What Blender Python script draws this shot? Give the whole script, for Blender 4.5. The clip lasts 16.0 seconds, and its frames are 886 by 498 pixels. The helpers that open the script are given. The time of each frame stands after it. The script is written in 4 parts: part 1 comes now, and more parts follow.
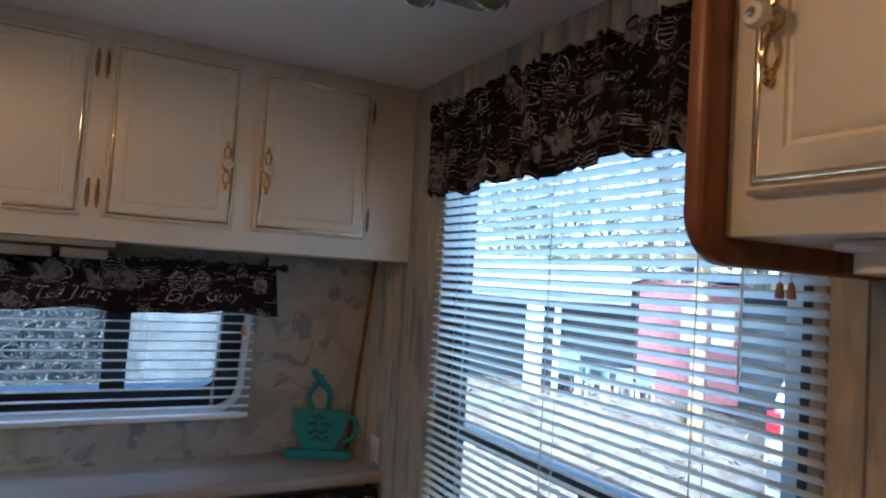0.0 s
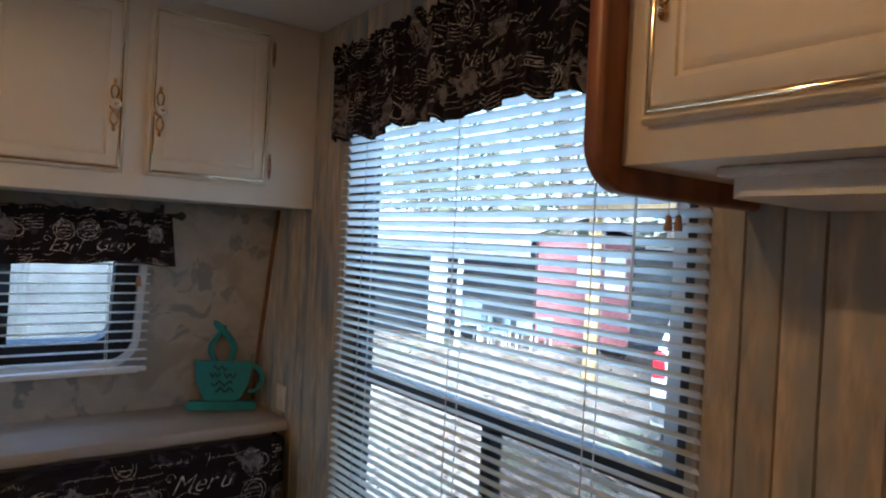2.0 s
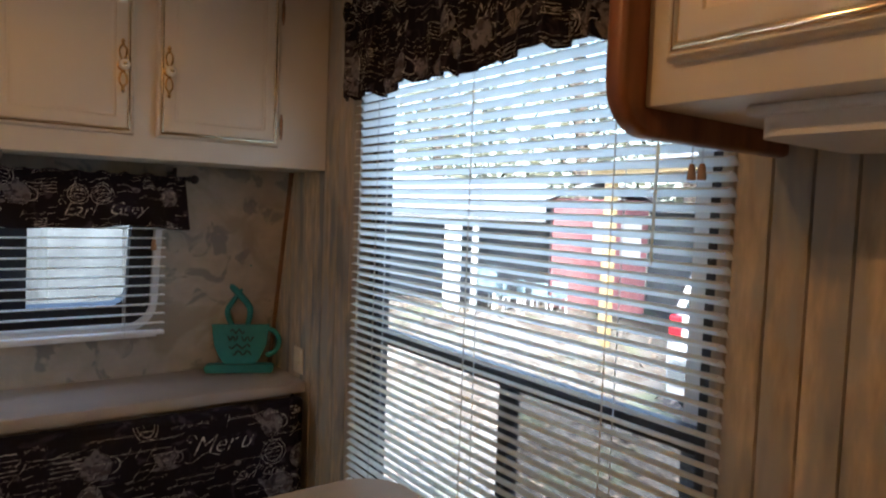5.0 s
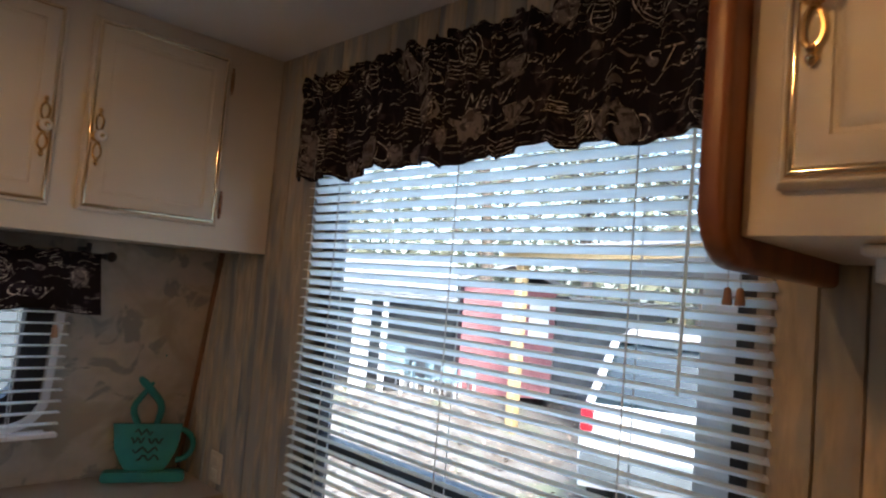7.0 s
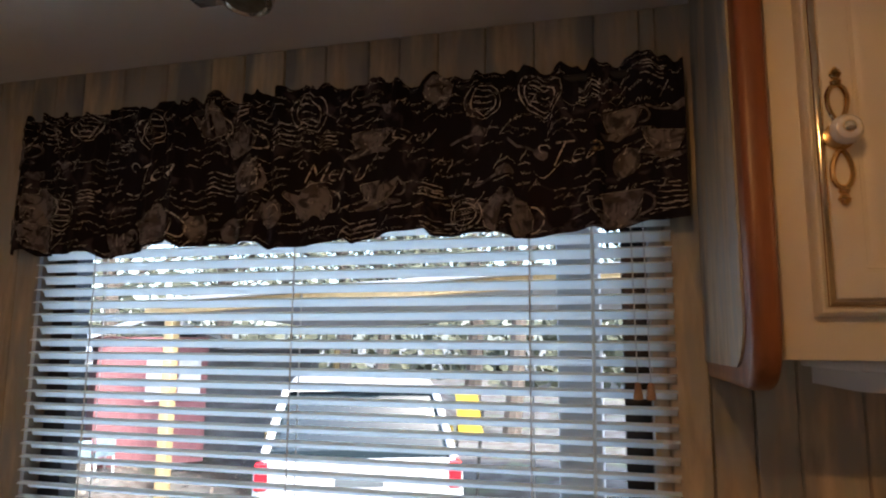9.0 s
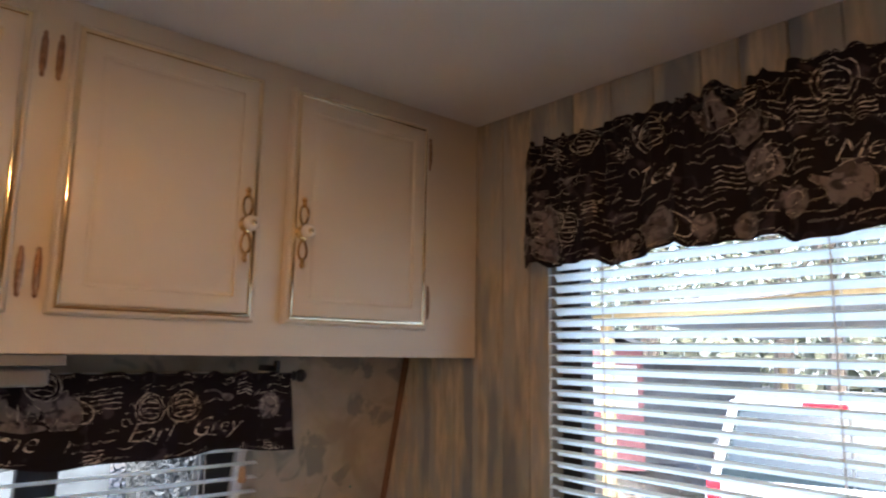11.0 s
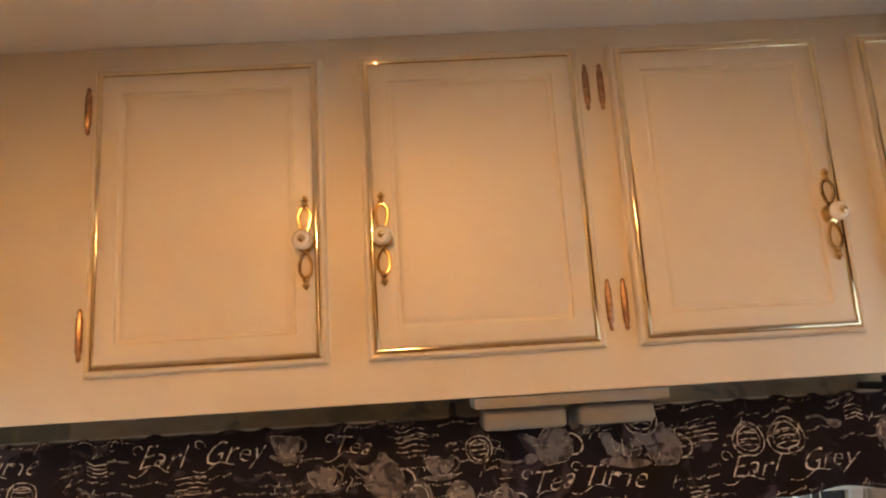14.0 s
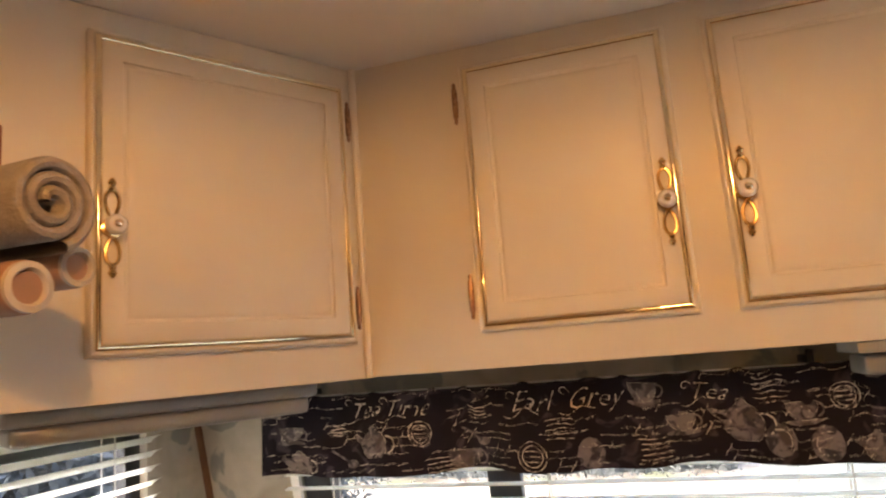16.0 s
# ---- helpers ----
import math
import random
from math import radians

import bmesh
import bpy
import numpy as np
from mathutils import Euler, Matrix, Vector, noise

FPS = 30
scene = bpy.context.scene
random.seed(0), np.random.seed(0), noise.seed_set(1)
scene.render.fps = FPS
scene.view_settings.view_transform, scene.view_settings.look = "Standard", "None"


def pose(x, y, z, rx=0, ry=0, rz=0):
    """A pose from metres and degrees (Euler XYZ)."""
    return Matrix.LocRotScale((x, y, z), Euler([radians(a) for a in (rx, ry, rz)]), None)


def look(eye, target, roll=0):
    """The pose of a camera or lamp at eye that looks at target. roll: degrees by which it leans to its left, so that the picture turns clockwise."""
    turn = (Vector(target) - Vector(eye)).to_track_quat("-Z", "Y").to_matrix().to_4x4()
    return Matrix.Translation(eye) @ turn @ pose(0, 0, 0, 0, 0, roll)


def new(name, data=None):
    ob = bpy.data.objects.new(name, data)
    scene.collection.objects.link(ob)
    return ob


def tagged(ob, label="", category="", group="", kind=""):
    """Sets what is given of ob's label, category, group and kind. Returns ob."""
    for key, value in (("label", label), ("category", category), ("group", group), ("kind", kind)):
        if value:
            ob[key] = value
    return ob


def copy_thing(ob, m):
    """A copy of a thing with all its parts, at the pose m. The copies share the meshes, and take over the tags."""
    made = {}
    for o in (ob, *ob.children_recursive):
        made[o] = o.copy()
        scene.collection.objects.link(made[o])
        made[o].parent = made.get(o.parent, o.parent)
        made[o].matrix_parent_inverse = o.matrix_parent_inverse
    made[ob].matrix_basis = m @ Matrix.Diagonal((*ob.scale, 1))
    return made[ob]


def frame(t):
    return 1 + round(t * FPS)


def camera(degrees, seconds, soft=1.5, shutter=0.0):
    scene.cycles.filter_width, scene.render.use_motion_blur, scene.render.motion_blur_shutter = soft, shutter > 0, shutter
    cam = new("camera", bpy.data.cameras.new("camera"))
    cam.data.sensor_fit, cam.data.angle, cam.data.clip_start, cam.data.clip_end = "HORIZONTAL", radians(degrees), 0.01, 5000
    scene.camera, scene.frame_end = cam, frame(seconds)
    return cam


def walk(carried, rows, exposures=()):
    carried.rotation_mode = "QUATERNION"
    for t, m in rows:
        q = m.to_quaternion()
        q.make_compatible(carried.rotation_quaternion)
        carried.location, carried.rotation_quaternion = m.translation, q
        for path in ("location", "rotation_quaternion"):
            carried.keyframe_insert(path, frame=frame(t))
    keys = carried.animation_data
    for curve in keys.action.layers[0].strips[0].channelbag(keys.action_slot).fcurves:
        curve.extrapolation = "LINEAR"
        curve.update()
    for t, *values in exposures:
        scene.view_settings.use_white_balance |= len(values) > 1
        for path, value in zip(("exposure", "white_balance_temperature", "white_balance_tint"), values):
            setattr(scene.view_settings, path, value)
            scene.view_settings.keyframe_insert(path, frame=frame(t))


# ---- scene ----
cam = camera(67.0, 16.0, soft=2.1, shutter=0.3)
METRES, EYE, TILT, LEAN, TURN = 1.65, 1.30, 0.0, 0.0, -31.4
PATH = [
    (0, (0.183, 0.131, 1.361), (1.138, 1.886, 1.453), 3.5),
    (0.5, (0.182, 0.128, 1.34), (1.238, 1.827, 1.348), 3.6),
    (1, (0.175, 0.131, 1.324), (1.298, 1.784, 1.25), 3.9),
    (1.5, (0.177, 0.124, 1.335), (1.371, 1.728, 1.283), 3.6),
    (2, (0.175, 0.127, 1.331), (1.378, 1.724, 1.31), 2.9),
    (2.5, (0.178, 0.141, 1.309), (1.381, 1.735, 1.202), 2.3),
    (3, (0.19, 0.155, 1.288), (1.38, 1.747, 1.064), 2.0),
    (3.2, (0.195, 0.157, 1.281), (1.382, 1.746, 1.02), 2.0),
    (5.3, (0.179, 0.136, 1.329), (1.337, 1.766, 1.291), 2.3),
    (5.5, (0.172, 0.131, 1.353), (1.326, 1.764, 1.399), 2.7),
    (6, (0.154, 0.134, 1.364), (1.296, 1.768, 1.526), 3.1),
    (6.5, (0.107, 0.185, 1.357), (1.325, 1.768, 1.467), 3.8),
    (7, (0.158, 0.342, 1.353), (1.546, 1.777, 1.474), 4.7),
    (7.5, (0.186, 0.499, 1.395), (1.739, 1.756, 1.501), 4.1),
    (8, (0.088, 0.613, 1.414), (1.978, 1.223, 1.655), 0.9),
    (8.2, (0.059, 0.671, 1.422), (1.988, 1.127, 1.69), 0.7),
    (10.3, (0.123, 0.760, 1.434), (1.737, 1.889, 1.782), 0.4),
    (10.5, (0.114, 0.792, 1.430), (1.575, 2.115, 1.765), 0.8),
    (11, (0.043, 0.861, 1.418), (1.327, 2.363, 1.722), 1.0),
    (11.5, (-0.057, 0.959, 1.432), (1.132, 2.541, 1.721), -0.8),
    (12, (-0.018, 0.986, 1.438), (0.897, 2.74, 1.738), -1.7),
    (12.5, (-0.014, 0.985, 1.432), (0.613, 2.857, 1.754), -2.6),
    (13, (-0.049, 0.986, 1.435), (0.274, 2.928, 1.785), -3.4),
    (13.5, (-0.054, 0.999, 1.429), (0.024, 2.961, 1.808), -3.4),
    (14, (-0.052, 1.026, 1.434), (0.008, 2.989, 1.811), -3.5),
    (14.5, (-0.101, 1.027, 1.439), (-0.261, 2.986, 1.808), -2.7),
    (15, (-0.17, 0.983, 1.433), (-0.532, 2.918, 1.785), -3.4),
    (15.5, (-0.205, 0.949, 1.435), (-0.692, 2.86, 1.767), -3.8),
    (16, (-0.252, 0.919, 1.43), (-0.81, 2.814, 1.745), -4.6),
]
walk(cam, [(t, look(eye, target, roll)) for t, eye, target, roll in PATH], [(0, 3.02, 4950, 1), (1.5, 3.0, 5250, 2), (3.0, 2.95, 5700, 5), (6.0, 3.06, 6350, 7), (7.5, 2.72, 6050, 8), (8.0, 2.56, 6350, 9), (8.2, 2.45, 6400, 9), (10.3, 3.42, 6150, 11), (11.0, 3.5, 6350, 11), (12.0, 4.02, 7050, 11), (13.0, 4.25, 7600, 12), (16.0, 4.22, 7750, 12)])

# ---- world, sun and lamps ----
world = bpy.data.worlds.new("sky")
scene.world = world
world.use_nodes = True
wn = world.node_tree
sky = wn.nodes.new("ShaderNodeTexSky")
sky.sky_type, sky.sun_disc = "NISHITA", False
sky.sun_elevation, sky.sun_rotation = radians(51), radians(219)
sky.dust_density, sky.air_density = 3.0, 1.0
wn.links.new(sky.outputs[0], wn.nodes["Background"].inputs[0])
wn.nodes["Background"].inputs[1].default_value = 0.15
sun = new("sun", bpy.data.lights.new("sun", "SUN"))
sun.data.energy, sun.data.angle, sun.data.color = 1.0, radians(12), (1.0, 0.95, 0.88)
sun.matrix_world = look((-4, -5, 8), (0, 0, 0))


def globe_lamp(name, place, radius, energy, colour):
    ob = new(name, bpy.data.lights.new(name, "POINT"))
    ob.data.shadow_soft_size, ob.data.energy, ob.data.color = radius, energy, colour
    ob.location = place
    return ob


WARM = (1.0, 0.50, 0.18)
LAMPS = [(-0.15, 0.82), (-0.20, -1.10), (-0.20, -2.30)]
for (lamp_x, lamp_y), watts in zip(LAMPS, (0.86, 1.00, 1.00)):
    globe_lamp("ceiling_lamp_light", (lamp_x, lamp_y, 1.866), 0.013, watts, WARM)


# ---- materials ----
def material(name, colour, rough=0.5, metal=0.0, vary=0.12, scale=8.0, bump=0.1, fine=90.0, stretch=(1, 1, 1), per_object=0.0, spec=0.5):
    m = bpy.data.materials.new(name)
    m.use_nodes = True
    nt = m.node_tree
    bsdf = nt.nodes["Principled BSDF"]
    co = nt.nodes.new("ShaderNodeTexCoord")
    mp = nt.nodes.new("ShaderNodeMapping")
    mp.inputs["Scale"].default_value = stretch
    nt.links.new(co.outputs["Object"], mp.inputs[0])
    big = nt.nodes.new("ShaderNodeTexNoise")
    big.inputs["Scale"].default_value, big.inputs["Detail"].default_value = scale, 5
    small = nt.nodes.new("ShaderNodeTexNoise")
    small.inputs["Scale"].default_value, small.inputs["Detail"].default_value = fine, 3
    nt.links.new(mp.outputs[0], big.inputs[0])
    nt.links.new(mp.outputs[0], small.inputs[0])
    ramp = nt.nodes.new("ShaderNodeMapRange")
    ramp.inputs[1].default_value, ramp.inputs[2].default_value = 0.3, 0.7
    ramp.inputs[3].default_value, ramp.inputs[4].default_value = 1 - vary, 1 + vary
    nt.links.new(big.outputs[0], ramp.inputs[0])
    mul = nt.nodes.new("ShaderNodeVectorMath")
    mul.operation = "SCALE"
    mul.inputs[0].default_value = colour
    nt.links.new(ramp.outputs[0], mul.inputs["Scale"])
    out = mul.outputs[0]
    if per_object:
        info = nt.nodes.new("ShaderNodeObjectInfo")
        r2 = nt.nodes.new("ShaderNodeMapRange")
        r2.inputs[3].default_value, r2.inputs[4].default_value = 1 - per_object, 1 + per_object
        nt.links.new(info.outputs["Random"], r2.inputs[0])
        m2 = nt.nodes.new("ShaderNodeVectorMath")
        m2.operation = "SCALE"
        nt.links.new(out, m2.inputs[0])
        nt.links.new(r2.outputs[0], m2.inputs["Scale"])
        out = m2.outputs[0]
    nt.links.new(out, bsdf.inputs["Base Color"])
    bsdf.inputs["Roughness"].default_value, bsdf.inputs["Metallic"].default_value = rough, metal
    bsdf.inputs["Specular IOR Level"].default_value = spec
    bp = nt.nodes.new("ShaderNodeBump")
    bp.inputs["Strength"].default_value, bp.inputs["Distance"].default_value = bump, 0.002
    nt.links.new(small.outputs[0], bp.inputs["Height"])
    nt.links.new(bp.outputs[0], bsdf.inputs["Normal"])
    return m


def two_tone(name, first, second, scale, low, high, rough=0.6, stretch=(1, 1, 1), per_object=0.0, third=None, bump=0.15, fine=60.0, distort=0.0, vary=0.1):
    """Two colours that blend through noise, with an optional third in larger patches."""
    m = material(name, first, rough, vary=vary, scale=scale * 2, bump=bump, fine=fine, stretch=stretch, per_object=per_object)
    nt = m.node_tree
    bsdf = nt.nodes["Principled BSDF"]
    base = bsdf.inputs["Base Color"].links[0].from_socket
    mp = [n for n in nt.nodes if n.type == "MAPPING"][0]
    shift = nt.nodes.new("ShaderNodeVectorMath")
    info = nt.nodes.new("ShaderNodeObjectInfo")
    spread = nt.nodes.new("ShaderNodeMath")
    spread.operation = "MULTIPLY"
    spread.inputs[1].default_value = 37.0 if per_object else 0.0
    nt.links.new(info.outputs["Random"], spread.inputs[0])
    nt.links.new(mp.outputs[0], shift.inputs[0])
    nt.links.new(spread.outputs[0], shift.inputs[1])
    for colour, sc, lo, hi in ((second, scale, low, high), (third, scale * 0.45, 0.54, 0.64)):
        if colour is None:
            continue
        nz = nt.nodes.new("ShaderNodeTexNoise")
        nz.inputs["Scale"].default_value, nz.inputs["Detail"].default_value, nz.inputs["Distortion"].default_value = sc, 3, distort
        nt.links.new(shift.outputs[0], nz.inputs[0])
        mr = nt.nodes.new("ShaderNodeMapRange")
        mr.inputs[1].default_value, mr.inputs[2].default_value = lo, hi
        nt.links.new(nz.outputs[0], mr.inputs[0])
        mix = nt.nodes.new("ShaderNodeMix")
        mix.data_type = "RGBA"
        mix.inputs[7].default_value = (*colour, 1)
        nt.links.new(mr.outputs[0], mix.inputs[0])
        nt.links.new(base, mix.inputs[6])
        base = mix.outputs[2]
    nt.links.new(base, bsdf.inputs["Base Color"])
    return m


def pane_glass(name):
    m = bpy.data.materials.new(name)
    m.use_nodes = True
    b = m.node_tree.nodes["Principled BSDF"]
    b.inputs["Transmission Weight"].default_value, b.inputs["Roughness"].default_value, b.inputs["IOR"].default_value = 1.0, 0.0, 1.02
    b.inputs["Base Color"].default_value = (0.93, 0.97, 1.0, 1)
    return m


def slat_vinyl(name):
    m = material(name, (0.86, 0.88, 0.88), 0.45, vary=0.03, scale=3, bump=0.02)
    nt = m.node_tree
    bsdf, outp = nt.nodes["Principled BSDF"], nt.nodes["Material Output"]
    tr = nt.nodes.new("ShaderNodeBsdfTranslucent")
    tr.inputs[0].default_value = (0.97, 0.98, 0.935, 1)
    mix = nt.nodes.new("ShaderNodeMixShader")
    mix.inputs[0].default_value = 0.82
    nt.links.new(bsdf.outputs[0], mix.inputs[1])
    nt.links.new(tr.outputs[0], mix.inputs[2])
    nt.links.new(mix.outputs[0], outp.inputs[0])
    return m


CREAM = material("cream_cabinet_paint", (0.78, 0.72, 0.62), 0.41, vary=0.03, scale=5, bump=0.12, fine=260)
BRASS = material("polished_brass", (0.93, 0.82, 0.60), 0.085, 1.0, vary=0.06, scale=40, bump=0.0)
HANDLE = material("antique_brass_handle", (0.80, 0.58, 0.30), 0.2, 1.0, vary=0.25, scale=70, bump=0.02)
HINGE = material("antique_copper_hinge", (0.38, 0.24, 0.165), 0.36, 1.0, vary=0.35, scale=110, bump=0.08)
PORCELAIN = material("white_porcelain", (0.82, 0.80, 0.77), 0.12, vary=0.02, bump=0.0)
PLANK = two_tone("whitewashed_plank_panelling", (0.52, 0.425, 0.30), (0.40, 0.375, 0.325), 7, 0.42, 0.60, 0.55, (4.0, 4.0, 0.9), 0.16, (0.25, 0.262, 0.262), vary=0.28)
GROOVE = material("dark_panel_groove", (0.16, 0.12, 0.08), 0.8)
PAPER = two_tone("mottled_floral_wallpaper", (0.46, 0.415, 0.345), (0.27, 0.275, 0.245), 11, 0.555, 0.615, 0.6, third=(0.37, 0.32, 0.245), bump=0.05, distort=0.9)
CEIL = material("white_vinyl_ceiling", (0.88, 0.87, 0.86), 0.5, vary=0.03, scale=3, bump=0.1, fine=180)
WALNUT = material("reddish_stained_wood", (0.24, 0.085, 0.035), 0.36, vary=0.3, scale=9, bump=0.08, stretch=(6, 6, 0.6), fine=50)
TRIMWOOD = material("brown_wood_trim", (0.20, 0.10, 0.05), 0.5, vary=0.25, scale=10, stretch=(4, 4, 0.5))
VINYL = slat_vinyl("white_blind_slat")
WHITE = material("white_plastic", (0.80, 0.80, 0.80), 0.35, vary=0.03, bump=0.02)
# White strip-light housing, with the shade under the cabinets put into its grey.
HOUSING = material("shade_grey_housing", (0.27, 0.27, 0.265), 0.4, vary=0.06, bump=0.02)
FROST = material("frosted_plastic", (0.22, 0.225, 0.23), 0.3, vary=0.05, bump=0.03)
CORD = material("white_cord", (0.70, 0.70, 0.68), 0.7, vary=0.05)
TASSEL = material("tan_wood_tassel", (0.45, 0.27, 0.15), 0.5, vary=0.15, scale=30)
BLACKMETAL = material("black_window_frame", (0.012, 0.014, 0.02), 0.4, vary=0.1, bump=0.02)
GLASS = pane_glass("window_pane_glass")
FABRIC = two_tone("black_printed_cotton", (0.0150, 0.0128, 0.0205), (0.058, 0.050, 0.064), 19, 0.58, 0.67, 0.85, third=(0.014, 0.012, 0.016), bump=0.3, fine=900, distort=1.2)
FABRIC.node_tree.nodes["Principled BSDF"].inputs["Specular IOR Level"].default_value = 0.12
PRINT = two_tone("cream_fabric_print", (0.72, 0.66, 0.58), (0.05, 0.045, 0.045), 120, 0.50, 0.60, 0.85, third=(0.20, 0.17, 0.15), bump=0.2, fine=700)
GREYPRINT = two_tone("grey_fabric_print", (0.19, 0.168, 0.168), (0.034, 0.030, 0.037), 55, 0.46, 0.62, 0.85, third=(0.075, 0.06, 0.058), bump=0.2, fine=700, distort=1.0)
TEAL = material("teal_painted_wood", (0.022, 0.25, 0.25), 0.5, vary=0.12, scale=20, bump=0.1)
DARKINK = material("dark_painted_lettering", (0.02, 0.06, 0.06), 0.6)
LAMINATE = material("beige_table_laminate", (0.46, 0.34, 0.245), 0.4, vary=0.06, scale=14, bump=0.05, fine=300)
SHELFTOP = material("cream_shelf_laminate", (0.46, 0.39, 0.32), 0.42, vary=0.06, scale=9, bump=0.05)
CLEAR = material("clear_plastic_housing", (0.74, 0.74, 0.72), 0.13, 0.8, vary=0.12, scale=60, bump=0.02)
CHROME = material("chrome_housing", (0.85, 0.85, 0.86), 0.22, 0.75, vary=0.04, bump=0.02)
SMOKED = material("dark_lens", (0.20, 0.17, 0.12), 0.15, vary=0.3, scale=40)
OUTLET = material("ivory_plastic", (0.66, 0.58, 0.44), 0.4, vary=0.03)
TOWEL = material("grey_terry_towel", (0.33, 0.30, 0.285), 0.95, vary=0.15, scale=60, bump=0.9, fine=420, spec=0.1)
CARD = material("brown_cardboard_tube", (0.34, 0.20, 0.14), 0.8, vary=0.12, scale=20)
PAPERROLL = material("white_paper_roll", (0.50, 0.46, 0.42), 0.75, vary=0.06, scale=30)
FLOOR = material("brown_vinyl_floor", (0.34, 0.27, 0.20), 0.5, vary=0.3, scale=6, stretch=(1, 8, 1))
SEATMAT = material("dark_brown_upholstery", (0.05, 0.04, 0.04), 0.9, vary=0.2, scale=20)
GROUND = two_tone("leaf_littered_ground", (0.19, 0.178, 0.165), (0.12, 0.10, 0.082), 3.0, 0.45, 0.6, 0.95, third=(0.155, 0.17, 0.115), bump=0.8, fine=20)
# Red with its saturation lowered, as the haze of window glare would.
REDWALL = material("haze_muted_red_boards", (0.30, 0.125, 0.135), 0.7, vary=0.15, scale=4, stretch=(6, 6, 0.5))
OUTWHITE = material("white_outdoor_paint", (0.80, 0.80, 0.78), 0.5, vary=0.05, scale=3)
ROOFING = material("grey_metal_roof", (0.30, 0.315, 0.335), 0.45, vary=0.2, scale=2)
TIMBER = material("yellow_pine_timber", (0.55, 0.40, 0.20), 0.7, vary=0.15, scale=8, stretch=(4, 4, 0.6))
# Dark shelter boards, greyed lighter to stand in for veiling glare.
DARKSHED = material("hazed_dark_shed", (0.17, 0.18, 0.19), 0.9, vary=0.3, scale=3)
CARPAINT = material("white_car_paint", (0.80, 0.82, 0.84), 0.15, vary=0.02, bump=0.0)
CARGLASS = material("dark_car_glass", (0.02, 0.03, 0.035), 0.05, vary=0.1, bump=0.0)
REDLENS = material("red_lamp_lens", (0.55, 0.02, 0.03), 0.15, vary=0.05, bump=0.0)
RUBBER = material("black_rubber", (0.02, 0.02, 0.02), 0.8, vary=0.1)
# Chair blue, its colour dulled to carry the outdoor haze.
BLUECLOTH = material("haze_muted_blue_plastic", (0.22, 0.31, 0.35), 0.5, vary=0.2, scale=5)
YELLOW = material("yellow_plastic", (0.65, 0.45, 0.05), 0.45, vary=0.1)
BARK = material("grey_bark", (0.13, 0.105, 0.085), 0.95, vary=0.3, scale=8, bump=0.8, fine=30, stretch=(2, 2, 0.4))
def insect_screen(name):
    m = material(name, (0.10, 0.10, 0.105), 0.7, vary=0.05)
    nt = m.node_tree
    mix = nt.nodes.new("ShaderNodeMixShader")
    clear = nt.nodes.new("ShaderNodeBsdfTransparent")
    mix.inputs[0].default_value = 0.5
    nt.links.new(clear.outputs[0], mix.inputs[1])
    nt.links.new(nt.nodes["Principled BSDF"].outputs[0], mix.inputs[2])
    nt.links.new(mix.outputs[0], nt.nodes["Material Output"].inputs[0])
    return m


SCREEN = insect_screen("grey_insect_screen")
LEAF = material("green_brown_foliage", (0.115, 0.12, 0.075), 0.7, vary=0.5, scale=1.2, per_object=0.2)
BRUSH = material("grey_green_brush", (0.055, 0.062, 0.066), 0.8, vary=0.25, scale=1.5)
DRYLEAF = material("dry_fallen_leaf", (0.30, 0.24, 0.19), 0.8, vary=0.4, scale=3)
SIDING = material("grey_siding", (0.115, 0.13, 0.135), 0.6, vary=0.35, scale=2.5)


# ---- builders ----
def thing(name, base, label, category, group="", kind=""):
    ob = new(name)
    ob.empty_display_size = 0.05
    ob.location = base
    return tagged(ob, label, category, group, kind)


def smooth_by_angle(me, degrees=38):
    for p in me.polygons:
        p.use_smooth = True
    me.set_sharp_from_angle(angle=radians(degrees))


def total_shift(parent):
    m = Matrix.Identity(4)
    while parent is not None:
        m = m @ (Matrix.Translation(parent.location))
        parent = None if parent.parent is None else parent.parent
    return m


def part(name, bm, mat, parent=None, label="", kind=""):
    """Links a bmesh, given in world coordinates, as one mesh object."""
    bmesh.ops.recalc_face_normals(bm, faces=bm.faces)
    me = bpy.data.meshes.new(name)
    bm.to_mesh(me)
    bm.free()
    me.materials.append(mat)
    smooth_by_angle(me)
    ob = new(name, me)
    if parent is not None:
        ob.parent = parent
        root = parent
        while root.parent is not None:
            root = root.parent
        ob.matrix_parent_inverse = (Matrix.Translation(root.location)).inverted() if parent is root else Matrix.Identity(4)
    return tagged(ob, label, kind=kind)


def block(x0, x1, y0, y1, z0, z1, bevel=0.0, m=None, bm=None, segments=2):
    """A box, with rounded edges if wanted."""
    b = bmesh.new()
    bmesh.ops.create_cube(b, size=1.0)
    for v in b.verts:
        v.co = Vector((x0 + (v.co.x + 0.5) * (x1 - x0), y0 + (v.co.y + 0.5) * (y1 - y0), z0 + (v.co.z + 0.5) * (z1 - z0)))
    if bevel:
        bmesh.ops.bevel(b, geom=b.edges[:], offset=bevel, segments=segments, profile=0.5, affect="EDGES")
    if m is not None:
        b.transform(m)
    return b if bm is None else join(bm, b)


def join(bm, other):
    me = bpy.data.meshes.new("tmp")
    other.to_mesh(me)
    other.free()
    bm.from_mesh(me)
    bpy.data.meshes.remove(me)
    return bm


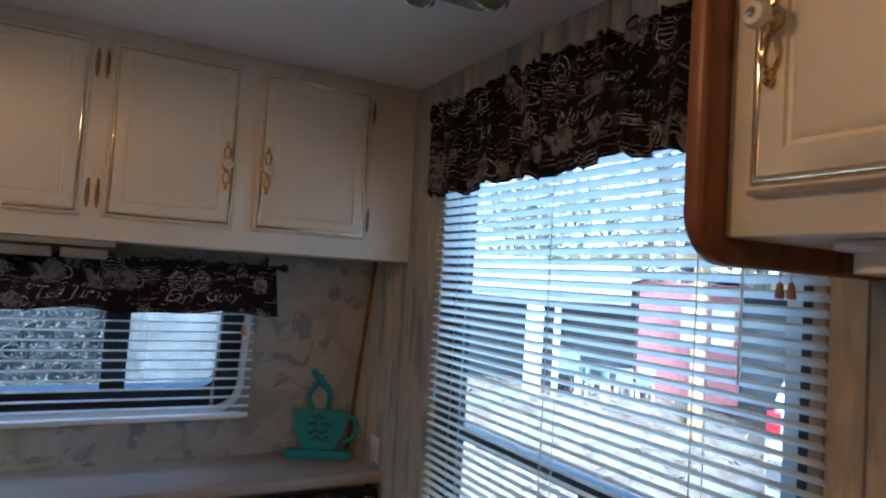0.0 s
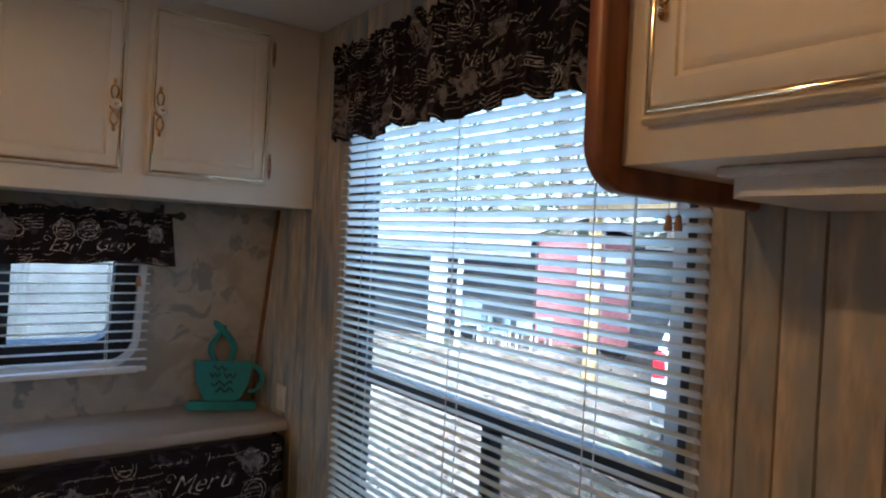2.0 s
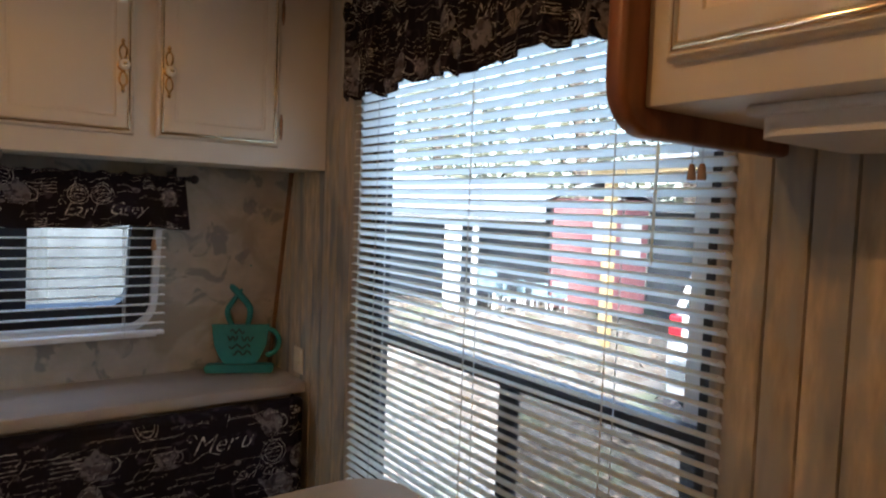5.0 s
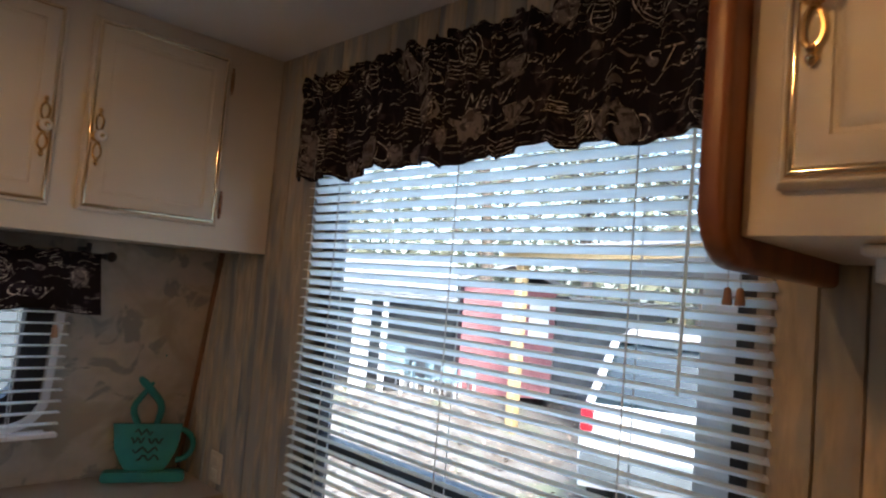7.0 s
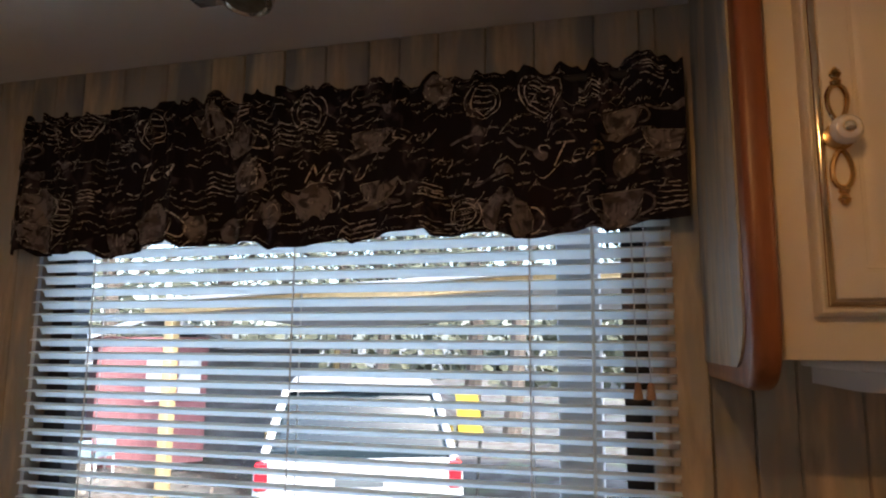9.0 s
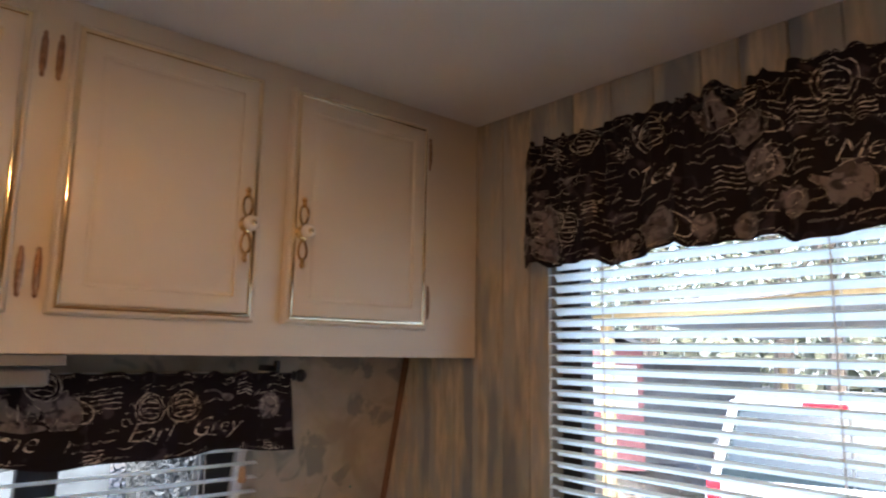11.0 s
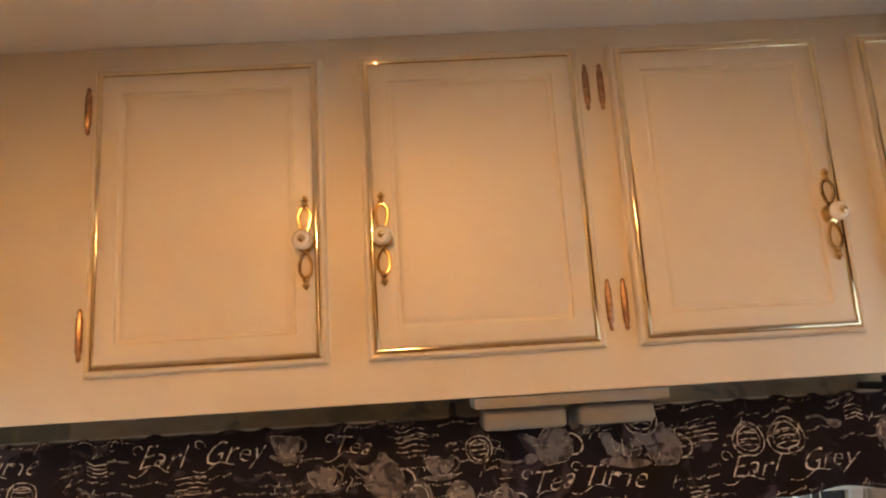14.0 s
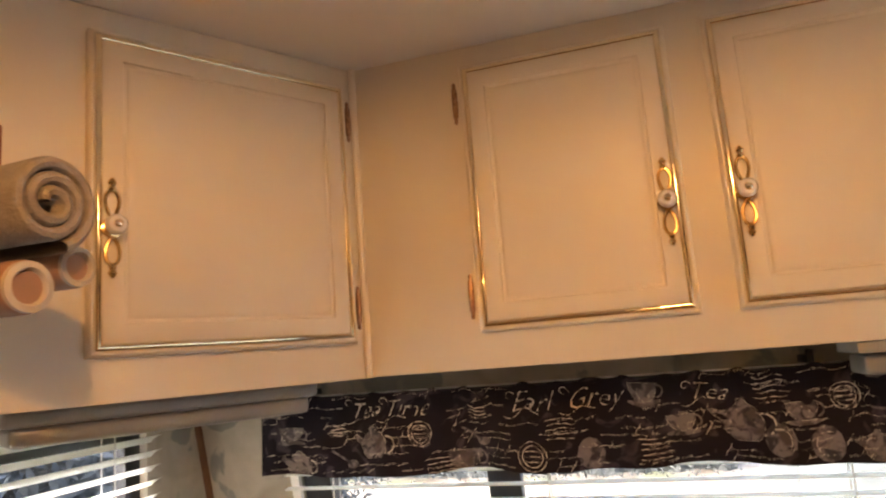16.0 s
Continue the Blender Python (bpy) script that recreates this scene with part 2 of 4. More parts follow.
def lathe(profile, m, n=20, bm=None):
    """Turns a profile of (radius, height) about the local z axis."""
    b = bmesh.new()
    rings = [[b.verts.new((r * math.cos(2 * math.pi * i / n), r * math.sin(2 * math.pi * i / n), h)) for i in range(n)] for r, h in profile]
    for a, c in zip(rings, rings[1:]):
        for i in range(n):
            b.faces.new((a[i], a[(i + 1) % n], c[(i + 1) % n], c[i]))
    b.faces.new(rings[0])
    b.faces.new(rings[-1][::-1])
    b.transform(m)
    return b if bm is None else join(bm, b)


def tube(points, radius, closed=False, n=8, m=None, bm=None):
    """A round bar along points; radius is one number or one for each point."""
    b = bmesh.new()
    pts = [Vector(p) for p in points]
    k = len(pts)
    radii = radius if isinstance(radius, (list, tuple)) else [radius] * k
    rings = []
    side = None
    for i, p in enumerate(pts):
        a = pts[(i + 1) % k] if closed or i < k - 1 else p
        c = pts[i - 1] if closed or i > 0 else p
        d = (a - c).normalized()
        if side is None:
            side = d.orthogonal().normalized()
        side = (side - d * side.dot(d)).normalized()
        up = d.cross(side)
        rings.append([b.verts.new(p + radii[i] * (math.cos(2 * math.pi * j / n) * side + math.sin(2 * math.pi * j / n) * up)) for j in range(n)])
    for i in range(k if closed else k - 1):
        r, s = rings[i], rings[(i + 1) % k]
        for j in range(n):
            b.faces.new((r[j], r[(j + 1) % n], s[(j + 1) % n], s[j]))
    if not closed:
        b.faces.new(rings[0][::-1])
        b.faces.new(rings[-1])
    if m is not None:
        b.transform(m)
    return b if bm is None else join(bm, b)


def frames_of(w, h, steps, m, fill=True):
    """Nested rectangles: steps of (inset, depth towards local -y)."""
    b = bmesh.new()
    corners = [[(x, -depth, z) for x, z in ((inset, inset), (w - inset, inset), (w - inset, h - inset), (inset, h - inset))] for inset, depth in steps]
    if fill:
        loops = [[b.verts.new(c) for c in ring] for ring in corners]
        for p, q in zip(loops, loops[1:]):
            for i in range(4):
                b.faces.new((p[i], p[(i + 1) % 4], q[(i + 1) % 4], q[i]))
        b.faces.new(loops[-1])
    else:
        for i in range(4):
            strip = [(b.verts.new(c[i]), b.verts.new(c[(i + 1) % 4])) for c in corners]
            for p, q in zip(strip, strip[1:]):
                b.faces.new((p[0], p[1], q[1], q[0]))
    b.transform(m)
    return b


def outline_slab(points, y0, y1, m=None, holes=()):
    """A flat outline in x and z, given thickness along y."""
    b = bmesh.new()
    front = [b.verts.new((x, y0, z)) for x, z in points]
    back = [b.verts.new((x, y1, z)) for x, z in points]
    b.faces.new(front)
    b.faces.new(back[::-1])
    k = len(points)
    for i in range(k):
        b.faces.new((front[i], back[i], back[(i + 1) % k], front[(i + 1) % k]))
    bmesh.ops.triangulate(b, faces=[f for f in b.faces if len(f.verts) > 4])
    if m is not None:
        b.transform(m)
    return b


def rounded(x0, x1, z0, z1, r, n=6):
    pts = []
    for cx, cz, a in ((x1 - r, z0 + r, -90), (x1 - r, z1 - r, 0), (x0 + r, z1 - r, 90), (x0 + r, z0 + r, 180)):
        pts += [(cx + r * math.cos(radians(a + 90 * i / n)), cz + r * math.sin(radians(a + 90 * i / n))) for i in range(n + 1)]
    return pts


def ring_slab(outer, inner, y0, y1, m):
    """A flat frame between two outlines of equally many points."""
    b = bmesh.new()
    lo = [[b.verts.new((x, y, z)) for x, z in pts] for pts, y in ((outer, y0), (inner, y0), (inner, y1), (outer, y1))]
    k = len(outer)
    for a, c in ((0, 1), (1, 2), (2, 3), (3, 0)):
        for i in range(k):
            b.faces.new((lo[a][i], lo[a][(i + 1) % k], lo[c][(i + 1) % k], lo[c][i]))
    b.transform(m)
    return b


# ---- cabinet doors ----
def cabinet_door(parent, m, w, h, hinge_right, knob_up):
    door = part("door", frames_of(w, h, [(0.001, 0), (0.001, 0.009), (0.0025, 0.0135), (0.0050, 0.0160), (0.0068, 0.0162), (0.009, 0.0140), (0.0162, 0.0140), (0.0166, 0.0170), (0.018, 0.018), (0.041, 0.018), (0.0425, 0.0145), (0.0465, 0.0135), (0.0505, 0.0158), (0.056, 0.0165)], m), CREAM, parent, "cream painted raised-panel door")
    part("brass_trim", frames_of(w, h, [(0.0125 - 0.0036 * math.cos(radians(a)), 0.0165 + 0.0019 * math.sin(radians(a))) for a in range(-60, 241, 30)], m, fill=False), BRASS, door, "thin polished brass edge trim")
    kx = 0.027 if hinge_right else w - 0.027
    plate = bmesh.new()
    for s in (1, -1):
        loop = [(kx + 0.0095 * math.sin(2 * math.pi * i / 20) * (0.45 + 0.55 * math.sin(math.pi * i / 20)), -0.0215, knob_up + s * (0.030 - 0.017 * math.cos(2 * math.pi * i / 20))) for i in range(20)]
        tube(loop, 0.0024, True, 6, m, plate)
        tube([(kx, -0.0215, knob_up + s * z) for z in (0.046, 0.050, 0.053, 0.057, 0.060, 0.0635)], [0.0028, 0.0052, 0.0032, 0.0056, 0.0042, 0.0014], False, 8, m, plate)
    back = m @ Matrix.Translation((kx, -0.018, knob_up)) @ Matrix.Rotation(radians(90), 4, "X")
    lathe([(0.002, 0), (0.013, 0), (0.013, 0.003), (0.006, 0.005)], back, 16, plate)
    part("handle_plate", plate, HANDLE, door, "ornate openwork brass backplate")
    part("knob", lathe([(0.004, 0.004), (0.006, 0.012), (0.0100, 0.015), (0.0130, 0.020), (0.0130, 0.024), (0.0100, 0.029), (0.006, 0.0305), (0.001, 0.0305)], back, 20), PORCELAIN, door, "round white porcelain knob")
    part("knob_screw", lathe([(0.0055, 0.0305), (0.005, 0.0325), (0.003, 0.034), (0.0005, 0.0345)], back, 12), BRASS, door, "brass knob centre")
    hx = w + 0.011 if hinge_right else -0.011
    for z in (0.022, h - 0.092):
        hb = tube([(hx, -0.0005, z + d) for d in (0, 0.004, 0.008, 0.014, 0.035, 0.056, 0.062, 0.066, 0.070)], [0.001, 0.0034, 0.0026, 0.0046, 0.0050, 0.0046, 0.0026, 0.0034, 0.001], False, 8, m)
        part("hinge", hb, HINGE, door, "antique copper hinge")
    return door


# ---- shell of the trailer ----
WALL_X, LEFT_X, BACK_Y, CEIL_Z = 1.04, -1.20, -4.80, 1.92
SLOPE = math.degrees(math.atan(0.235))
FRONT = Matrix.Translation((0, 2.15, 1.42)) @ Matrix.Rotation(radians(SLOPE), 4, "X")
WIN_Y0, WIN_Y1, WIN_Z0, WIN_Z1 = 0.676, 1.708, 0.50, 1.76

floor = part("floor", block(-1.30, 1.14, BACK_Y - 0.05, 2.62, -0.06, 0.0), FLOOR)
tagged(floor, "brown vinyl floor of the trailer", "floor", kind="structure")
cb = block(-1.30, 1.14, BACK_Y - 0.05, 2.30, CEIL_Z, CEIL_Z + 0.05)
ceiling = part("ceiling", cb, CEIL)
tagged(ceiling, "white vinyl-covered trailer ceiling", "ceiling", kind="structure")
wall_e = bmesh.new()
for y0, y1, z0, z1 in ((BACK_Y, WIN_Y0, 0, CEIL_Z), (WIN_Y1, 2.60, 0, CEIL_Z), (WIN_Y0, WIN_Y1, 0, WIN_Z0), (WIN_Y0, WIN_Y1, WIN_Z1, CEIL_Z)):
    block(WALL_X + 0.0055, WALL_X + 0.06, y0, y1, z0, z1, bm=wall_e)
wall_east = part("wall_east", wall_e, GROOVE)
tagged(wall_east, "side wall panelled with whitewashed weathered planks", "wall", kind="structure")

front = bmesh.new()
FX0, FX1, FS0, FS1 = -0.97, 0.640, -0.498, -0.07
for x0, x1, s0, s1 in ((-1.26, FX0, -1.50, 0.56), (FX1, 1.10, -1.50, 0.56), (FX0, FX1, -1.50, FS0), (FX0, FX1, FS1, 0.56)):
    block(x0, x1, 0.0, 0.05, s0, s1, m=FRONT, bm=front)
tagged(part("wall_north", front, PAPER), "sloping front wall with mottled floral wallpaper", "wall", kind="structure")

LW_Y0, LW_Y1, LW_Z0, LW_Z1 = 1.20, 2.02, 0.75, 1.36
west = bmesh.new()
for y0, y1, z0, z1 in ((BACK_Y, LW_Y0, 0, CEIL_Z), (LW_Y1, 2.60, 0, CEIL_Z), (LW_Y0, LW_Y1, 0, LW_Z0), (LW_Y0, LW_Y1, LW_Z1, CEIL_Z)):
    block(LEFT_X - 0.05, LEFT_X, y0, y1, z0, z1, bm=west)
tagged(part("wall_west", west, PAPER), "side wall with mottled floral wallpaper", "wall", kind="structure")
tagged(part("wall_south", block(-1.25, 1.10, BACK_Y - 0.05, BACK_Y, 0, CEIL_Z), PAPER), "plain wallpapered wall behind the dinette", "wall", kind="structure")
for name, x in (("trim_1", WALL_X - 0.004), ("trim_2", LEFT_X + 0.004)):
    tagged(part(name, block(x - 0.007, x + 0.007, -0.011, 0.001, -1.45, 0.1, 0.003, m=FRONT), TRIMWOOD), "narrow brown wood strip in the wall corner", "trim", kind="structure")


# ---- blinds ----
def slat_mesh(name, length, depth, tilt, along, crown=0.0025):
    """A thin crowned slat; along is 'x' or 'y', and the room lies on the negative side of the other axis."""
    b = bmesh.new()
    pts = [(d * depth, crown * (1 - (2 * d) ** 2)) for d in (-0.5, -0.33, -0.17, 0, 0.17, 0.33, 0.5)]
    c, s = math.cos(radians(tilt)), math.sin(radians(tilt))
    pts = [(p * c - q * s, p * s + q * c) for p, q in pts]
    rows2 = []
    for e in (-length / 2, length / 2):
        rows2.append([b.verts.new((p, e, q) if along == "y" else (e, p, q)) for p, q in pts] + [b.verts.new((p, e, q - 0.0005) if along == "y" else (e, p, q - 0.0005)) for p, q in pts[::-1]])
    k = len(rows2[0])
    for i in range(k):
        b.faces.new((rows2[0][i], rows2[0][(i + 1) % k], rows2[1][(i + 1) % k], rows2[1][i]))
    b.faces.new(rows2[0][::-1])
    b.faces.new(rows2[1])
    bmesh.ops.recalc_face_normals(b, faces=b.faces)
    me = bpy.data.meshes.new(name)
    b.to_mesh(me)
    b.free()
    me.materials.append(VINYL)
    smooth_by_angle(me)
    return me


def blind(name, centre, length, top, bottom, pitch, depth, tilt, along, cords, label, crown=0.0025):
    base = thing(name, centre, label, "window blind")
    me = slat_mesh("slat", length, depth, tilt, along, crown)
    z = top - 0.03
    while z > bottom + 0.012:
        s = new("slat", me)
        s.parent = base
        s.location = (0, 0, z - centre[2])
        z -= pitch
    cx, cy = centre[0], centre[1]
    hl = length / 2
    for nm, z0, z1, dd in (("headrail", top - 0.022, top + 0.006, 0.014), ("bottom_rail", bottom - 0.004, bottom + 0.008, 0.012)):
        if along == "y":
            bm = block(cx - dd, cx + dd, cy - hl, cy + hl, z0, z1, 0.003)
        else:
            bm = block(cx - hl, cx + hl, cy - dd, cy + dd, z0, z1, 0.003)
        part(nm, bm, WHITE, base)
    for c in cords:
        bm = bmesh.new()
        for off in (-depth / 2 - 0.001, depth / 2 + 0.001):
            p = (cx + off, c, 0) if along == "y" else (c, cy + off, 0)
            tube([(p[0], p[1], top), (p[0], p[1], bottom)], 0.0012, n=5, bm=bm)
        part("ladder_cord", bm, CORD, base)
    return base


BX = WALL_X - 0.020
side_blind = blind("side_window_blind", (BX, 1.164, 0.48), 1.038, 1.80, 0.48, 0.0212, 0.0265, -21, "y", (1.56, 1.195, 0.835), "white horizontal mini blind half open over the side window", 0.0075)
wand = tube([(BX - 0.022, 0.748, 1.62), (BX - 0.022, 0.752, 1.24)], 0.0024, n=6)
part("tilt_wand", wand, VINYL, side_blind, "clear plastic tilt wand")
for y in (0.695, 0.679):
    part("pull_cord", tube([(BX - 0.020, y + 0.004, 1.70), (BX - 0.020, y, 1.385)], 0.0008, n=5), CORD, side_blind)
    part("tassel", lathe([(0.0025, 0.022), (0.0040, 0.020), (0.0064, 0.003), (0.0055, 0.0)], Matrix.Translation((BX - 0.020, y, 1.363)), 10), TASSEL, side_blind, "tan wooden cord tassel")

front_blind = blind("front_window_blind", (-0.155, 2.135, 0.93), 1.62, 1.36, 0.93, 0.0265, 0.025, 3, "x", (0.55, 0.02, -0.45, -0.86), "white horizontal mini blind open over the front window")
part("pull_cord", tube([(0.622, 2.118, 1.35), (0.622, 2.118, 1.195)], 0.0008, n=5), CORD, front_blind)
part("tassel", lathe([(0.0035, 0.030), (0.0055, 0.028), (0.0085, 0.004), (0.007, 0.0)], Matrix.Translation((0.622, 2.118, 1.165)), 10), TASSEL, front_blind, "tan wooden cord tassel")
left_blind = blind("left_window_blind", (LEFT_X + 0.022, 1.62, 0.72), 0.80, 1.375, 0.72, 0.0265, 0.027, 30, "y", (1.35, 1.9), "white horizontal mini blind over the small window")


# ---- windows ----
def bar_set(ob, bars):
    for nm, dims, mat in bars:
        part(nm, block(*dims, bevel=0.003), mat, ob)


win1 = thing("window_1", (WALL_X + 0.04, 1.18, WIN_Z0), "large black-framed trailer window with sliding lower panes", "window", kind="structure")
x0, x1 = WALL_X + 0.035, WALL_X + 0.075
bar_set(win1, [
    ("window_frame", (x0, x1, WIN_Y0, WIN_Y0 + 0.036, WIN_Z0, WIN_Z1), BLACKMETAL),
    ("window_frame", (x0, x1, WIN_Y1 - 0.046, WIN_Y1, WIN_Z0, WIN_Z1), BLACKMETAL),
    ("window_frame", (x0 + 0.001, x1 - 0.001, WIN_Y0, WIN_Y1, WIN_Z0, WIN_Z0 + 0.045), BLACKMETAL),
    ("window_frame", (x0 + 0.001, x1 - 0.001, WIN_Y0, WIN_Y1, WIN_Z1 - 0.045, WIN_Z1), BLACKMETAL),
    ("crossbar", (x0 + 0.002, x1 - 0.002, WIN_Y0, WIN_Y1, 0.955, 0.990), BLACKMETAL),
    ("mullion", (x0 + 0.003, x1 - 0.003, 1.135, 1.165, WIN_Z0, 0.957), BLACKMETAL),
])
for y0, y1, z0, z1 in ((WIN_Y0 + 0.02, WIN_Y1 - 0.02, 0.97, WIN_Z1 - 0.02), (WIN_Y0 + 0.02, 1.15, WIN_Z0 + 0.02, 0.97), (1.15, WIN_Y1 - 0.02, WIN_Z0 + 0.02, 0.97)):
    pane = part("pane", block(x0 + 0.018, x0 + 0.021, y0, y1, z0, z1), GLASS, win1)
    pane.visible_shadow = False

part("insect_screen", block(x0 + 0.026, x0 + 0.027, WIN_Y0 + 0.03, 1.15, WIN_Z0 + 0.03, 0.96), SCREEN, win1, "grey insect screen")
win2 = thing("window_2", (-0.15, 2.3, 0.9), "wide black-framed front window with rounded corners", "window", kind="structure")
out_, mid_, edge_, inn_ = rounded(FX0 - 0.02, FX1 + 0.02, FS0 - 0.02, FS1 + 0.02, 0.09), rounded(FX0 - 0.002, FX1 + 0.002, FS0 - 0.002, FS1 + 0.002, 0.075), rounded(FX0 + 0.0005, FX1 - 0.0005, FS0 + 0.0005, FS1 - 0.0005, 0.002), rounded(FX0 + 0.06, FX1 - 0.06, FS0 + 0.06, FS1 - 0.06, 0.05)
part("window_casing", ring_slab(out_, mid_, -0.012, 0.002, FRONT), WHITE, win2, "white rounded inner casing")
part("window_frame", ring_slab(edge_, inn_, 0.004, 0.045, FRONT), BLACKMETAL, win2, "black rounded frame")
part("window_sill", block(FX0 - 0.03, FX1 + 0.02, -0.030, -0.001, FS0 - 0.032, FS0 - 0.018, 0.003, m=FRONT), WHITE, win2)
for xm in (0.297, -0.55):
    part("mullion", block(xm - 0.032, xm + 0.032, 0.012, 0.044, FS0 + 0.03, FS1 - 0.03, 0.003, m=FRONT), BLACKMETAL, win2)
for xa, xb in ((FX0 + 0.03, -0.55), (-0.55, 0.297), (0.297, FX1 - 0.03)):
    pane = part("pane", block(xa, xb, 0.028, 0.031, FS0 + 0.03, FS1 - 0.03, m=FRONT), GLASS, win2)
    pane.visible_shadow = False
win3 = thing("window_3", (LEFT_X - 0.02, 1.62, LW_Z0), "small black-framed side window behind a blind", "window", kind="structure")
xl = LEFT_X - 0.045
bar_set(win3, [
    ("window_frame", (xl, xl + 0.03, LW_Y0, LW_Y0 + 0.04, LW_Z0, LW_Z1), BLACKMETAL),
    ("window_frame", (xl, xl + 0.03, LW_Y1 - 0.04, LW_Y1, LW_Z0, LW_Z1), BLACKMETAL),
    ("window_frame", (xl + 0.001, xl + 0.029, LW_Y0, LW_Y1, LW_Z0, LW_Z0 + 0.04), BLACKMETAL),
    ("window_frame", (xl + 0.001, xl + 0.029, LW_Y0, LW_Y1, LW_Z1 - 0.04, LW_Z1), BLACKMETAL),
])
pane = part("pane", block(xl + 0.012, xl + 0.015, LW_Y0 + 0.02, LW_Y1 - 0.02, LW_Z0 + 0.02, LW_Z1 - 0.02), GLASS, win3)
pane.visible_shadow = False


# ---- overhead cabinets ----
FACE_Y, CAB_Z0 = 1.912, 1.406
main_cab = thing("overhead_cabinet", (0.18, 2.05, CAB_Z0), "cream painted overhead cabinet run with four brass-trimmed doors", "cabinet")
part("body", block(-0.680, WALL_X - 0.002, FACE_Y, 2.148, CAB_Z0, CEIL_Z - 0.001, 0.002), CREAM, main_cab)
for xo, w, right in ((-0.494, 0.315, False), (-0.131, 0.312, True), (0.224, 0.302, False), (0.576, 0.314, True)):
    cabinet_door(main_cab, Matrix.Translation((xo, FACE_Y, 1.459)), w, 0.424, right, 0.160)

DIAG_TURN = 57.5
DIAG = Matrix.Translation((-0.684, 1.910, 0)) @ Matrix.Rotation(radians(DIAG_TURN), 4, "Z")
corner_cab = thing("corner_cabinet", (-0.95, 1.75, CAB_Z0), "cream painted angled corner cabinet with one brass-trimmed door", "cabinet")
dx, dy = math.cos(radians(DIAG_TURN)), math.sin(radians(DIAG_TURN))
LEN = 0.62
foot = [(-0.684, 1.910), (-0.684, 2.140), (LEFT_X + 0.002, 2.140), (LEFT_X + 0.002, 1.910 - LEN * dy), (-0.684 - LEN * dx, 1.910 - LEN * dy)]
bm = bmesh.new()
lo = [bm.verts.new((x, y, CAB_Z0 - 0.001)) for x, y in foot]
hi = [bm.verts.new((x, y, CEIL_Z - 0.0015)) for x, y in foot]
bm.faces.new(lo)
bm.faces.new(hi[::-1])
for i in range(5):
    bm.faces.new((lo[i], lo[(i + 1) % 5], hi[(i + 1) % 5], hi[i]))
part("body", bm, CREAM, corner_cab)
cabinet_door(corner_cab, DIAG @ Matrix.Translation((-0.405, 0, 1.459)), 0.384, 0.424, True, 0.160)
part("corner_bead", tube([(-0.680, 1.908, CAB_Z0), (-0.680, 1.908, CEIL_Z - 0.002)], 0.006, n=8), CREAM, corner_cab)

RX = 0.743
side_cab = thing("side_cabinet", (0.9, 0.0, 1.42), "cream painted side cabinet with brass-trimmed doors and wood end panel", "cabinet")
part("body", block(RX, WALL_X - 0.002, -0.90, 0.579, 1.420, CEIL_Z - 0.001, 0.002), CREAM, side_cab)
for yo in (0.549, 0.185, -0.180, -0.545):
    cabinet_door(side_cab, Matrix.Translation((RX, yo, 1.457)) @ Matrix.Rotation(radians(-90), 4, "Z"), 0.325, 0.424, True, 0.160)
arch = [(WALL_X - 0.002, 1.392), (RX + 0.035, 1.392)] + [(RX - 0.035 + 0.055 - 0.055 * math.sin(radians(a)), 1.392 + 0.055 - 0.055 * math.cos(radians(a))) for a in range(0, 91, 10)] + [(RX - 0.035, CEIL_Z - 0.001), (WALL_X - 0.002, CEIL_Z - 0.001)]
ab = outline_slab(arch, 0.580, 0.605)
sharp = [e for e in ab.edges if len(e.link_faces) == 2 and e.calc_face_angle(0) > 1.2]
bmesh.ops.bevel(ab, geom=sharp, offset=0.007, segments=3, profile=0.5, affect="EDGES")
part("end_panel", ab, WALNUT, side_cab, "reddish stained wood end panel with a rounded lower corner")
skin = [(x + 0.030 if x < 0.9 else x - 0.001, z + (0.02 if z < 1.6 else -0.002)) for x, z in arch]
part("panel_skin", outline_slab(skin, 0.6053, 0.6075), PLANK, side_cab, "whitewashed plank facing")


# ---- under-cabinet lights ----
def strip_light(name, m, length, depth, height, label):
    base = thing(name, m.translation, label, "under-cabinet light", "under-cabinet lights")
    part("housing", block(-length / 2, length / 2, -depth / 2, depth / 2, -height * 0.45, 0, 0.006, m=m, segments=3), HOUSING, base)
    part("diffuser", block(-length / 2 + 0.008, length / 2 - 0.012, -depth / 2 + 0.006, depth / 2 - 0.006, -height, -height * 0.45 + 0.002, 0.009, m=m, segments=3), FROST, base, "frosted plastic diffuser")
    return base


twin = thing("strip_light", (0.135, 1.96, CAB_Z0), "unlit white twin strip light under the overhead cabinet", "under-cabinet light", "under-cabinet lights")
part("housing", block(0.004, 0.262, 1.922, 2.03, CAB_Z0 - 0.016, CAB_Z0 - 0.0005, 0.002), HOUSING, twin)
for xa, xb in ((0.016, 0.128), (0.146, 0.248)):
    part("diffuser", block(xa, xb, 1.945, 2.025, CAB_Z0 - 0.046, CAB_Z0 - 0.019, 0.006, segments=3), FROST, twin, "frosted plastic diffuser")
strip_light("strip_light", DIAG @ Matrix.Translation((-0.27, 0.10, CAB_Z0 - 0.001)), 0.42, 0.10, 0.045, "unlit long white strip light under the corner cabinet")
wide_light = thing("strip_light", (0.90, 0.30, 1.42), "unlit wide white light under the side cabinet", "under-cabinet light", "under-cabinet lights")
part("housing", block(0.79, 1.01, 0.10, 0.50, 1.409, 1.4195, 0.004, segments=3), WHITE, wide_light)
